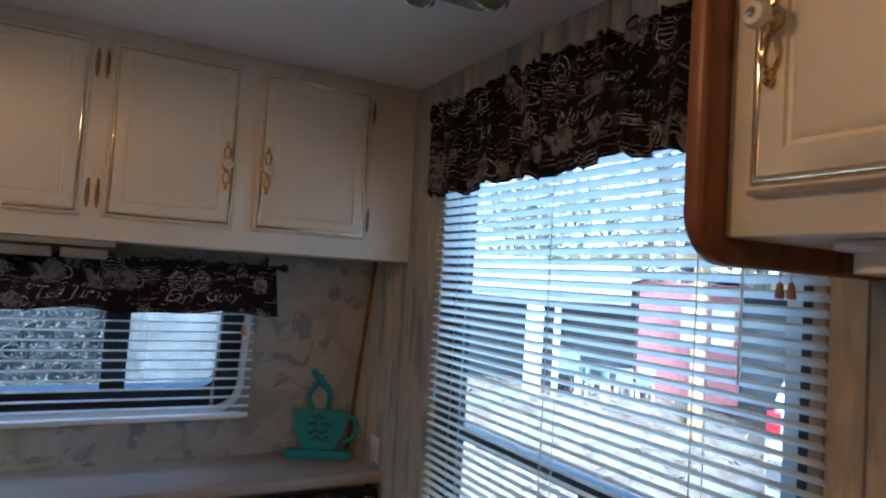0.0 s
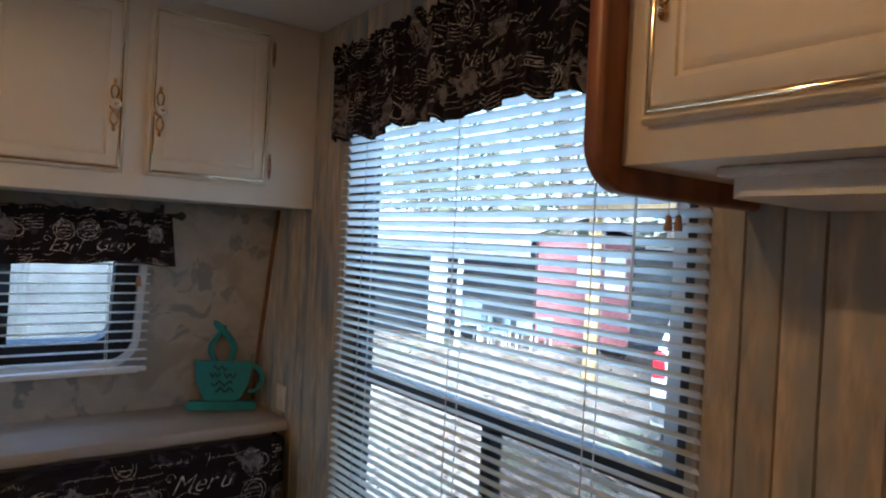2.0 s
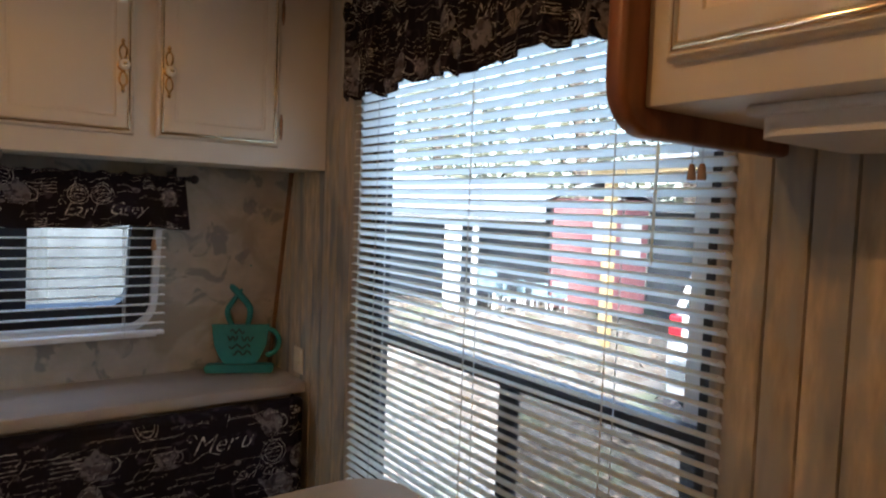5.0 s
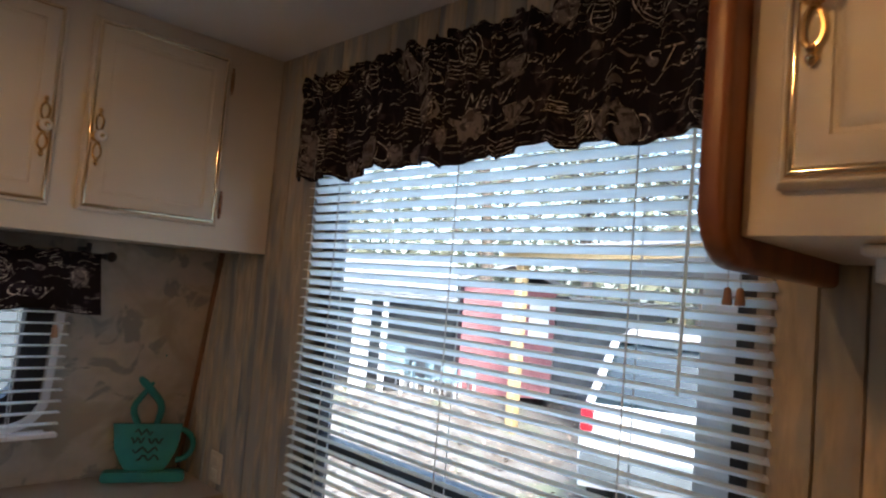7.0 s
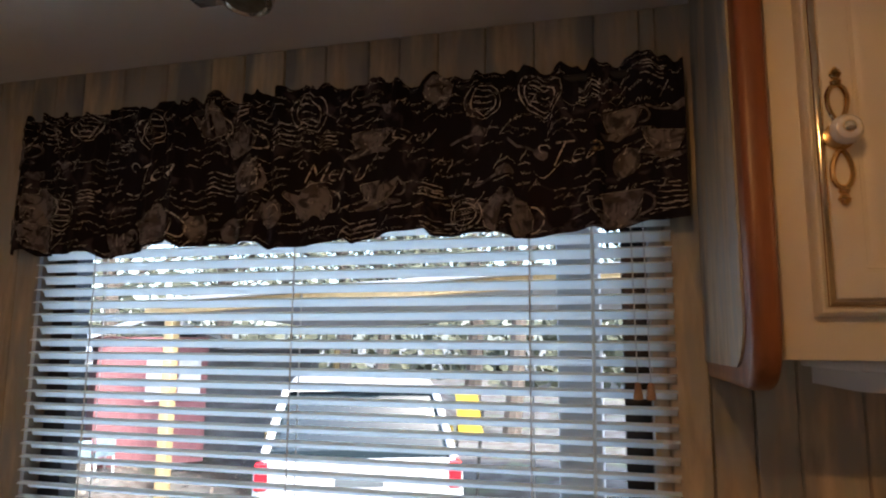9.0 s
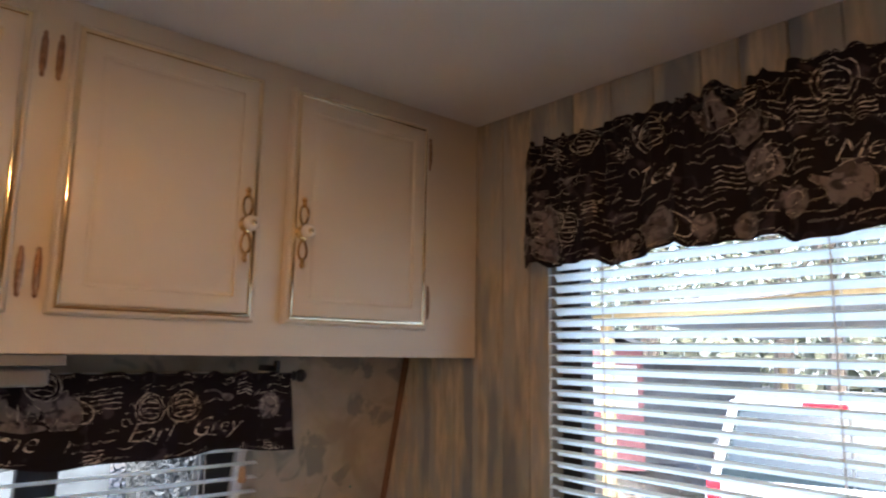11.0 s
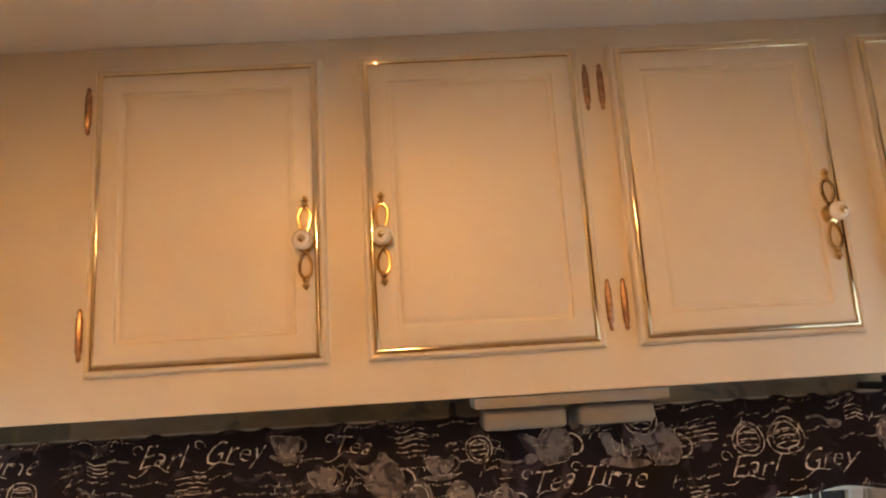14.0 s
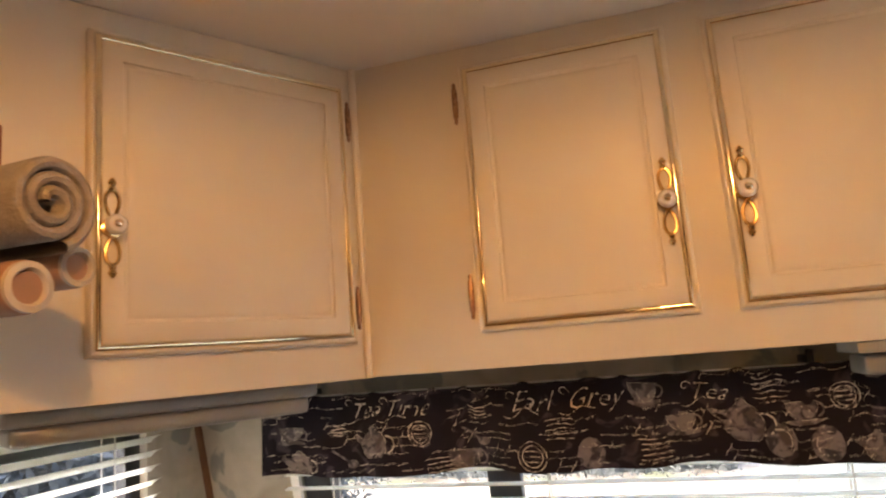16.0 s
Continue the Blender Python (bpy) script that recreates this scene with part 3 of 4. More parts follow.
part("diffuser", outline_slab(rounded(-0.105, 0.105, -0.195, 0.195, 0.03), -0.0105, 0.0105, Matrix.Translation((0.90, 0.30, 1.400)) @ Matrix.Rotation(radians(90), 4, "X")), WHITE, wide_light, "white plastic diffuser")


# ---- ceiling fixture ----
spot = thing("ceiling_spotlight", (0.83, 1.27, CEIL_Z), "unlit twin ceiling spotlight with clear housings", "ceiling light")
part("base_plate", block(0.665, 0.870, 1.165, 1.290, CEIL_Z - 0.010, CEIL_Z - 0.0005, 0.005, m=None), CLEAR, spot)
for x, y in ((0.712, 1.262), (0.832, 1.190)):
    hm = Matrix.Translation((x, y, CEIL_Z - 0.010)) @ Matrix.Rotation(radians(12), 4, "Y")
    part("housing", lathe([(0.018, 0.004), (0.030, 0.0), (0.038, -0.010), (0.036, -0.020), (0.030, -0.023), (0.026, -0.020)], hm, 24), CLEAR, spot, "clear round housing")
    part("lens", lathe([(0.010, -0.016), (0.027, -0.017), (0.027, -0.0205), (0.020, -0.0215), (0.002, -0.022)], hm, 24), SMOKED, spot, "dark lens")
for lx, y in LAMPS:
    dome = thing("ceiling_lamp", (lx, y, CEIL_Z), "lit round ceiling lamp with a brass rim", "ceiling light", "ceiling lamps in a row")
    part("rim", lathe([(0.02, 0.0), (0.115, 0.0), (0.115, -0.060), (0.110, -0.060), (0.110, -0.006), (0.02, -0.006)], Matrix.Translation((lx, y, CEIL_Z - 0.001)), 28), BRASS, dome)


# ---- printed fabric ----
def cloth(name, surface, nu, nv, thick, mat, parent, label=""):
    """A sheet from surface(u, v), u and v from 0 to 1, with some thickness."""
    b = bmesh.new()
    grid = [[b.verts.new(surface(i / nu, j / nv)) for j in range(nv + 1)] for i in range(nu + 1)]
    for i in range(nu):
        for j in range(nv):
            b.faces.new((grid[i][j], grid[i + 1][j], grid[i + 1][j + 1], grid[i][j + 1]))
    bmesh.ops.recalc_face_normals(b, faces=b.faces)
    bmesh.ops.solidify(b, geom=b.faces[:], thickness=thick)
    return part(name, b, mat, parent, label)


def on_cloth(surface, width, height, lift, side):
    """Maps metres on the cloth, from its upper left corner, to a place just off its face."""
    def place(a, c):
        u, v = min(max(a / width, 0.0), 1.0), min(max(c / height, 0.0), 1.0)
        p = Vector(surface(u, v))
        e = 0.004
        du = Vector(surface(min(u + e, 1), v)) - Vector(surface(max(u - e, 0), v))
        dv = Vector(surface(u, min(v + e, 1))) - Vector(surface(u, max(v - e, 0)))
        n = du.cross(dv).normalized()
        return p + n * (lift if n.dot(side) > 0 else -lift)
    return place


def ribbon(b, place, pts, w):
    """A printed line of width w through points on the cloth."""
    prev = None
    for i, (a, c) in enumerate(pts):
        a2, c2 = pts[min(i + 1, len(pts) - 1)]
        a1, c1 = pts[max(i - 1, 0)]
        d = math.hypot(a2 - a1, c2 - c1) or 1.0
        na, nc = -(c2 - c1) / d * w / 2, (a2 - a1) / d * w / 2
        now = (b.verts.new(place(a + na, c + nc)), b.verts.new(place(a - na, c - nc)))
        if prev:
            b.faces.new((prev[0], prev[1], now[1], now[0]))
        prev = now


def patch(b, place, pts):
    """A printed filled shape, a fan about its middle in two rings."""
    ca, cc = sum(p[0] for p in pts) / len(pts), sum(p[1] for p in pts) / len(pts)
    mid = b.verts.new(place(ca, cc))
    inner = [b.verts.new(place(ca + (a - ca) * 0.5, cc + (c - cc) * 0.5)) for a, c in pts]
    outer = [b.verts.new(place(a, c)) for a, c in pts]
    k = len(pts)
    for i in range(k):
        j = (i + 1) % k
        b.faces.new((mid, inner[i], inner[j]))
        b.faces.new((inner[i], outer[i], outer[j], inner[j]))


def word_mesh(text, size, shear=0.5):
    cu = bpy.data.curves.new("lettering", "FONT")
    cu.body, cu.size, cu.shear, cu.resolution_u = text, size, shear, 2
    cu.offset = -0.020 * size
    tmp = bpy.data.objects.new("lettering", cu)
    scene.collection.objects.link(tmp)
    bpy.context.view_layer.update()
    me = bpy.data.meshes.new_from_object(tmp)
    bpy.data.objects.remove(tmp)
    bpy.data.curves.remove(cu)
    return me


def circle(a, c, r, squash=1.0, n=18):
    return [(a + r * math.cos(2 * math.pi * i / n), c + r * squash * math.sin(2 * math.pi * i / n)) for i in range(n)]


def teacup(a, c, s):
    return [(a - s, c - 0.55 * s), (a + s, c - 0.55 * s), (a + 0.92 * s, c - 0.1 * s), (a + 0.7 * s, c + 0.35 * s), (a + 0.35 * s, c + 0.6 * s), (a - 0.35 * s, c + 0.6 * s), (a - 0.7 * s, c + 0.35 * s), (a - 0.92 * s, c - 0.1 * s)]


def teapot(a, c, s):
    return [(a - 0.15 * s, c - 0.95 * s), (a + 0.15 * s, c - 0.95 * s), (a + 0.2 * s, c - 0.75 * s), (a + 0.55 * s, c - 0.6 * s), (a + 0.8 * s, c - 0.1 * s), (a + 0.75 * s, c + 0.35 * s), (a + 0.45 * s, c + 0.7 * s), (a - 0.45 * s, c + 0.7 * s), (a - 0.75 * s, c + 0.35 * s), (a - 0.8 * s, c), (a - 1.25 * s, c - 0.45 * s), (a - 1.15 * s, c - 0.6 * s), (a - 0.65 * s, c - 0.35 * s), (a - 0.5 * s, c - 0.62 * s), (a - 0.2 * s, c - 0.75 * s)]


def print_pattern(parent, place, width, height, words, seed, big=1.35, bar=0.0017):
    """Tea-house print: words that can be read, rows of bars for the small script, stamps, cups, pots and spoons."""
    rnd = random.Random(seed)
    cream, grey = bmesh.new(), bmesh.new()
    n = max(1, round(width * height / 0.0017 / big ** 2))
    spots = []
    boxes = [(a - 0.01, a + size * 0.5 * len(text) + 0.01, c - size * 0.85, c + size * 0.3) for text, a, c, size in words]

    def free(a, c, pad=0.0):
        return not any(x0 - pad < a < x1 + pad and z0 - pad < c < z1 + pad for x0, x1, z0, z1 in boxes)

    for _ in range(n * 6):
        if len(spots) >= n:
            break
        a, c = rnd.uniform(0.015, width - 0.015), rnd.uniform(0.012, height - 0.012)
        if free(a, c, 0.006 * big) and all(math.hypot(a - p, (c - q) * 1.2) > 0.030 * big for p, q in spots):
            spots.append((a, c))
    for i, (a, c) in enumerate(spots):
        kind = i % 7
        s = rnd.uniform(0.012, 0.019) * big
        if kind == 0:
            patch(grey, place, teacup(a, c, s))
            edge = teacup(a, c, s * 1.05)
            ribbon(cream, place, edge + edge[:1], 0.0006)
            for k in (-0.4, 0.0, 0.4):
                ribbon(cream, place, [(a + s * k, c - 0.4 * s), (a + s * k * 1.1, c), (a + s * k * 0.7, c + 0.4 * s)], 0.0010)
            ribbon(grey, place, [(a + s * (0.9 + 0.45 * math.sin(t)), c - s * 0.45 * math.cos(t)) for t in [k * math.pi / 8 for k in range(9)]], 0.003)
            patch(grey, place, circle(a, c + 0.75 * s, 1.2 * s, 0.18))
        elif kind == 1:
            patch(grey, place, teapot(a, c, s * 1.15))
            edge = teapot(a, c, s * 1.2)
            ribbon(cream, place, edge + edge[:1], 0.0006)
            ribbon(cream, place, [(a + s * (0.85 + 0.6 * math.sin(t)), c - s * 0.55 * math.cos(t)) for t in [k * math.pi / 8 for k in range(9)]], 0.0022)
        elif kind == 2:
            for rr in (1.0, 0.72):
                ring = circle(a, c, s * 0.85 * rr)
                ribbon(cream, place, ring + ring[:1], 0.0013)
            for k in range(3):
                ribbon(cream, place, [(a - s * 0.45 + 0.3 * s * t, c - s * 0.3 + k * s * 0.3) for t in range(4)], 0.0013)
        elif kind == 3:
            ang = rnd.uniform(-0.6, 0.6)
            ribbon(grey, place, [(a + math.cos(ang) * d, c + math.sin(ang) * d) for d in (-0.025, -0.012, 0.0, 0.012)], 0.004)
            patch(grey, place, circle(a + math.cos(ang) * 0.022, c + math.sin(ang) * 0.022, 0.011, 0.7))
        elif kind == 4:
            patch(grey, place, circle(a, c, s * 0.8, 1.15, 12))
            ring = circle(a, c, s * 0.55, 1.1, 12)
            ribbon(cream, place, ring + ring[:1], 0.0010)
        elif kind == 5:
            for k in range(4):
                ribbon(cream, place, [(a + t * 0.006 - 0.014, c + 0.006 * k + 0.0016 * rnd.uniform(-1, 1)) for t in range(6)], bar * 0.9)
        else:
            for k in range(5):
                ribbon(cream, place, [(a + t * 0.0045 * big - 0.012 + 0.004 * (k % 2), c - 0.008 + 0.0045 * big * k + 0.0015 * rnd.uniform(-1, 1)) for t in range(7)], bar * 0.7)
    rows = int(height / (0.0075 * big))
    for k in range(rows):
        a = rnd.uniform(0.0, 0.05)
        while a < width - 0.03:
            if rnd.random() < 0.66:
                c = (k + 0.5) * height / rows + rnd.uniform(-0.003, 0.003)
                slope = rnd.uniform(-0.28, 0.04)
                for _ in range(rnd.randint(2, 5)):
                    ln = rnd.uniform(0.005, 0.014) * big
                    st = max(3, int(ln / 0.0020))
                    if a + ln < width and free(a, c) and free(a + ln, c):
                        wave = rnd.uniform(0.0009, 0.0019) * big
                        ribbon(cream, place, [(a + ln * t / st + 0.0006 * rnd.uniform(-1, 1), c + slope * ln * t / st + wave * (1 if t % 2 else -1) * rnd.uniform(0.2, 1.0)) for t in range(st + 1)], rnd.uniform(0.35, 0.62) * bar)
                        if rnd.random() < 0.22:
                            h = rnd.uniform(0.006, 0.013) * big
                            ribbon(cream, place, [(a + h * 0.55 * (0.5 - f), c + h * (f - 0.5) + 0.002 * math.sin(6 * f)) for f in (0, 0.2, 0.4, 0.6, 0.8, 1.0)], 0.5 * bar)
                    a += ln + 0.004
            a += rnd.uniform(0.015, 0.06)
    part("grey_print", grey, GREYPRINT, parent, "grey printed cups and pots", "stuff")
    part("cream_print", cream, PRINT, parent, "cream printed script bars", "stuff")
    single = []
    for text, a, c, size in words:
        for w in text.split():
            single.append((w, a, c, size))
            a += size * 0.47 * len(w) + size * 0.22
    for text, a, c, size in single:
        me = word_mesh(text, size)
        for v in me.vertices:
            v.co = place(a + v.co.x, c - v.co.y)
        me.materials.append(PRINT)
        w = new("printed_word", me)
        w.parent = parent
        root = parent.parent or parent
        w.matrix_parent_inverse = Matrix.Identity(4)
        tagged(w, "cream cursive printed word")
        swash = [(a + size * (0.95 * f - 0.25), c + size * (0.16 + 0.10 * math.sin(5.5 * f) - 0.12 * f)) for f in [k / 14 * len(text) * 0.35 for k in range(15)]]
        flourish = bmesh.new()
        ribbon(flourish, place, swash, 0.022 * size)
        hook = [(a + size * (0.02 + 0.20 * math.cos(q) * (1 - q / 9)), c - size * (0.62 + 0.20 * math.sin(q) * (1 - q / 9))) for q in [k * 0.42 for k in range(13)]]
        ribbon(flourish, place, hook, 0.024 * size)
        part("flourish", flourish, PRINT, parent, "thin cream flourish of the lettering")


def gather(u, k, a, ph):
    return a * math.sin(2 * math.pi * k * u + ph)


def side_surface(u, v):
    y = 1.750 - 1.128 * u
    w = u + 0.018 * math.sin(7 * u + 1)
    pleat = (w * 8.3 + 0.35) % 1.0
    lap = pleat if pleat < 0.93 else (1.0 - pleat) / 0.07 * 0.93
    fold = 0.022 * (lap - 0.5) + gather(u, 6.3, 0.010, 2.0) + gather(u, 19, 0.006, 1.1)
    ruff = 0.022 * noise.noise((u * 46, v * 2.2, 0.3)) + 0.011 * noise.noise((u * 95, v * 4.0, 5.1))
    x = 0.988 - fold * (0.2 + 0.8 * v) - ruff * max(0.25, 1 - 1.4 * v) - 0.008 * max(0.0, 1 - abs(v - 0.13) / 0.10)
    top = 1.824 + 0.017 * noise.noise((u * 34, 0.0, 7.7)) + 0.011 * noise.noise((u * 80, 0.0, 2.2))
    low = 1.578 + 0.011 * (lap - 0.45) + 0.006 * math.sin(2 * math.pi * 3.1 * u + 1.2) + 0.012 * u
    if u < 0.03:
        x += (0.03 - u) / 0.03 * 0.045
    return (x, y, top + (low - top) * v)


val1 = thing("side_valance", (0.99, 1.18, 1.58), "gathered black cotton valance with cream tea-house print", "valance")
c1 = cloth("fabric", side_surface, 330, 18, 0.002, FABRIC, val1)
print_pattern(c1, on_cloth(side_surface, 1.106, 0.25, 0.0028, Vector((-1, 0, 0))), 1.106, 0.25, [("Tea", 0.26, 0.14, 0.055), ("Menu", 0.56, 0.155, 0.045), ("Tea", 0.92, 0.15, 0.05), ("Grey", 0.70, 0.10, 0.03)], 5, big=1.85, bar=0.0016)
part("rod", tube([(0.996, 1.715, 1.805), (0.996, 0.622, 1.805)], 0.006, n=8), BLACKMETAL, val1)


def front_surface(u, v):
    x = -0.985 + 1.678 * u + 0.016 * v * u
    y = 2.080 - 0.010 * v * math.sin(2 * math.pi * 7 * u + 0.5) - 0.005 * v * math.sin(2 * math.pi * 15 * u) + 0.004 * v - 0.005 * noise.noise((u * 60, v * 1.5, 1.7))
    top = 1.372 + 0.003 * math.sin(2 * math.pi * 30 * u) + 0.005 * noise.noise((u * 70, 0.0, 4.4))
    low = 1.228 + 0.005 * math.sin(2 * math.pi * 4.5 * u + 1.0) + 0.003 * math.sin(2 * math.pi * 9 * u)
    return (x, y, top + (low - top) * v)


val2 = thing("front_valance", (-0.14, 2.09, 1.23), "flat black cotton valance with cream tea-house print on a rod", "valance")
c2 = cloth("fabric", front_surface, 200, 10, 0.002, FABRIC, val2)
print_pattern(c2, on_cloth(front_surface, 1.69, 0.144, 0.0028, Vector((0, -1, 0))), 1.69, 0.144, [("Tea Time", 0.185, 0.042, 0.042), ("Earl Grey", 0.49, 0.044, 0.045), ("Tea Time", 1.07, 0.118, 0.048), ("Earl Grey", 1.38, 0.112, 0.048), ("Tea", 0.78, 0.045, 0.04)], 11, big=1.75)
part("rod", tube([(-1.01, 2.092, 1.366), (0.705, 2.092, 1.366)], 0.006, n=8), BLACKMETAL, val2)
fin = Matrix.Translation((0.705, 2.092, 1.366)) @ Matrix.Rotation(radians(90), 4, "Y")
part("finial", lathe([(0.006, 0.0), (0.010, 0.002), (0.007, 0.006), (0.012, 0.012), (0.013, 0.020), (0.008, 0.027), (0.001, 0.030)], fin, 14), BLACKMETAL, val2)
for x in (0.668, -0.02, -0.90):
    part("bracket", block(x - 0.005, x + 0.005, 2.086, 2.165, 1.374, 1.386, 0.002, bm=block(x - 0.005, x + 0.005, 2.084, 2.096, 1.360, 1.396, 0.002)), BLACKMETAL, val2)


# ---- shelf, seat back, table ----
shelf = thing("window_shelf", (0.0, 2.2, 0.70), "cream laminate shelf along the front wall", "shelf")
part("top", block(LEFT_X + 0.002, WALL_X - 0.003, 2.005, 2.302, 0.738, 0.770, 0.004), SHELFTOP, shelf)
part("front_support", block(LEFT_X + 0.004, WALL_X - 0.006, 2.075, 2.095, 0.0, 0.739), SHELFTOP, shelf)

bench = thing("bench_seat", (0.0, 1.8, 0.0), "dinette bench with a black tea-house print back cushion", "bench")


def cushion_surface(u, v):
    x = -0.86 + 1.875 * u
    drop = 0.40
    z = 0.732 - drop * v
    y = 1.955 - 0.018 * math.sin(math.pi * min(1, v * 1.0 + 0.02)) ** 0.5 + 0.05 * max(0.0, 1 - v / 0.10) ** 2
    e = min(u, 1 - u)
    y += 0.05 * max(0.0, 1 - e / 0.02) ** 2
    return (x, y, z)


part("back_core", block(-0.86, 1.015, 1.962, 2.004, 0.33, 0.735, 0.012), FABRIC, bench)
c3 = cloth("back_cover", cushion_surface, 60, 40, 0.004, FABRIC, bench, "black cotton cover with cream tea-house print")
print_pattern(c3, on_cloth(cushion_surface, 1.875, 0.40, 0.0048, Vector((0, -1, 0))), 1.875, 0.40, [("Menu", 1.54, 0.105, 0.072), ("Tea Time", 1.40, 0.285, 0.062), ("Earl Grey", 1.66, 0.195, 0.035), ("Earl Grey", 1.12, 0.34, 0.05), ("Tea Time", 0.55, 0.20, 0.06), ("Menu", 0.30, 0.11, 0.07)], 21, big=2.5, bar=0.0019)
part("seat_cushion", block(-0.86, 1.015, 1.48, 1.952, 0.34, 0.46, 0.03, segments=3), SEATMAT, bench)
part("seat_box", block(-0.86, 1.010, 1.52, 2.06, 0.0, 0.339), SHELFTOP, bench)

table = thing("dinette_table", (0.45, 0.95, 0.0), "beige laminate dinette table with rounded corners", "table")
tb = bmesh.new()
tops = [(x, y) for x, y in rounded(0.02, 0.955, 0.62, 1.402, 0.11, 8)]
layers = [[tb.verts.new((0.49 + (x - 0.49) * k, 1.01 + (y - 1.01) * k, z)) for x, y in tops] for k, z in ((0.99, 0.690), (1.0, 0.695), (1.0, 0.715), (0.992, 0.720))]
for a, c in zip(layers, layers[1:]):
    for i in range(len(tops)):
        tb.faces.new((a[i], a[(i + 1) % len(tops)], c[(i + 1) % len(tops)], c[i]))
tb.faces.new(layers[0][::-1])
tb.faces.new(layers[-1])
part("tabletop", tb, LAMINATE, table)
part("leg", lathe([(0.11, 0.0), (0.11, 0.012), (0.03, 0.03), (0.028, 0.66), (0.09, 0.68), (0.09, 0.6905)], Matrix.Translation((0.49, 1.0, 0)), 20), CHROME, table)

# ---- teal cup ornament ----
cup = thing("cup_ornament", (0.905, 2.20, 0.77), "teal painted wooden cup cut-out with curling steam", "ornament")
CM = Matrix.Translation((0.905, 2.215, 0.770)) @ Matrix.Rotation(radians(-24), 4, "Z") @ Matrix.Rotation(radians(-4), 4, "X")
part("saucer", outline_slab(rounded(-0.105, 0.105, 0.0, 0.026, 0.012, 4), -0.035, 0.012, CM), TEAL, cup)
bowl = [(-0.088, 0.150), (-0.080, 0.085), (-0.062, 0.045), (-0.045, 0.022), (0.045, 0.022), (0.062, 0.045), (0.080, 0.085), (0.088, 0.150)]
part("bowl", outline_slab(bowl, -0.008, 0.008, CM), TEAL, cup)
part("handle", tube([(0.078 + 0.042 * math.sin(t), 0, 0.094 + 0.042 * math.cos(t)) for t in [k * math.pi / 10 for k in range(11)]], 0.008, n=8, m=CM), TEAL, cup)
def curl(points, radii, steps=5):
    """A smooth line through points."""
    pts, rad = [], []
    k = len(points)
    for i in range(k - 1):
        p = [Vector((*points[min(max(i + d, 0), k - 1)], 0)) for d in (-1, 0, 1, 2)]
        for q in range(steps + (i == k - 2)):
            t = q / steps
            v = 0.5 * (2 * p[1] + (p[2] - p[0]) * t + (2 * p[0] - 5 * p[1] + 4 * p[2] - p[3]) * t * t + (3 * p[1] - p[0] - 3 * p[2] + p[3]) * t ** 3)
            pts.append((v.x, 0, v.y))
            rad.append(radii[i] + (radii[i + 1] - radii[i]) * t)
    return pts, rad


p1, r1 = curl([(0.020, 0.146), (0.027, 0.200), (-0.008, 0.246), (-0.040, 0.285), (-0.034, 0.332), (-0.006, 0.360), (0.020, 0.352), (0.026, 0.334)], [0.009, 0.010, 0.011, 0.010, 0.008, 0.007, 0.005, 0.003])
steam = tube(p1, r1, n=8, m=CM)
p2, r2 = curl([(-0.027, 0.146), (-0.042, 0.190), (-0.022, 0.228), (0.002, 0.262)], [0.009, 0.009, 0.008, 0.004])
tube(p2, r2, n=8, m=CM, bm=steam)
part("steam", steam, TEAL, cup, "curling steam cut-out")
ink = bmesh.new()
for k, (xa, xb, z) in enumerate(((-0.03, 0.012, 0.128), (-0.04, -0.008, 0.106), (0.004, 0.042, 0.104), (-0.034, 0.03, 0.080), (-0.022, 0.034, 0.060))):
    pts = [(xa + (xb - xa) * t / 8, -0.0095, z + 0.008 * math.sin(t * 1.6 + k)) for t in range(9)]
    tube(pts, 0.0026, n=6, m=CM, bm=ink)
part("lettering", ink, DARKINK, cup, "dark wavy bars of lettering")

outlet = thing("wall_outlet", (WALL_X, 2.09, 0.80), "ivory plastic wall outlet on the plank wall", "outlet")
part("cover_plate", block(WALL_X - 0.007, WALL_X - 0.0005, 2.030, 2.095, 0.785, 0.865, 0.003), OUTLET, outlet)
part("socket", block(WALL_X - 0.009, WALL_X - 0.006, 2.048, 2.077, 0.830, 0.855, 0.002), OUTLET, outlet)
part("socket", block(WALL_X - 0.009, WALL_X - 0.006, 2.048, 2.077, 0.795, 0.820, 0.002), OUTLET, outlet)

# ---- rolls on a rack by the corner cabinet ----
AX = Vector((-0.99, 0.106, 0.02)).normalized()
ACROSS = Vector((-AX.y, AX.x, 0)).normalized()
TURNED = AX.to_track_quat("Z", "Y").to_matrix().to_4x4()
R0 = Vector((-0.692, 1.331, 1.577))
towel = thing("rolled_towel", R0, "rolled grey terry towel on the wooden rack", "towel")
tm = Matrix.Translation(R0) @ TURNED
spiral = bmesh.new()
prev = None
N = 190
for i in range(N + 1):
    t = i / N * 2 * math.pi * 2.7
    r = 0.0010 + 0.0113 * t / (2 * math.pi) + 0.0005 * math.sin(2.3 * t)
    a = [spiral.verts.new(tm @ Vector((rr * math.cos(t), rr * math.sin(t), zz))) for rr, zz in ((r, 0.006), (r + 0.0018, 0.0018), (r + 0.0054, 0.0002), (r + 0.0090, 0.0018), (r + 0.0108, 0.006), (r + 0.0108, 0.21), (r, 0.21))]
    if prev:
        for j in range(7):
            spiral.faces.new((prev[j], prev[(j + 1) % 7], a[(j + 1) % 7], a[j]))
    prev = a
part("towel_cloth", spiral, TOWEL, towel)
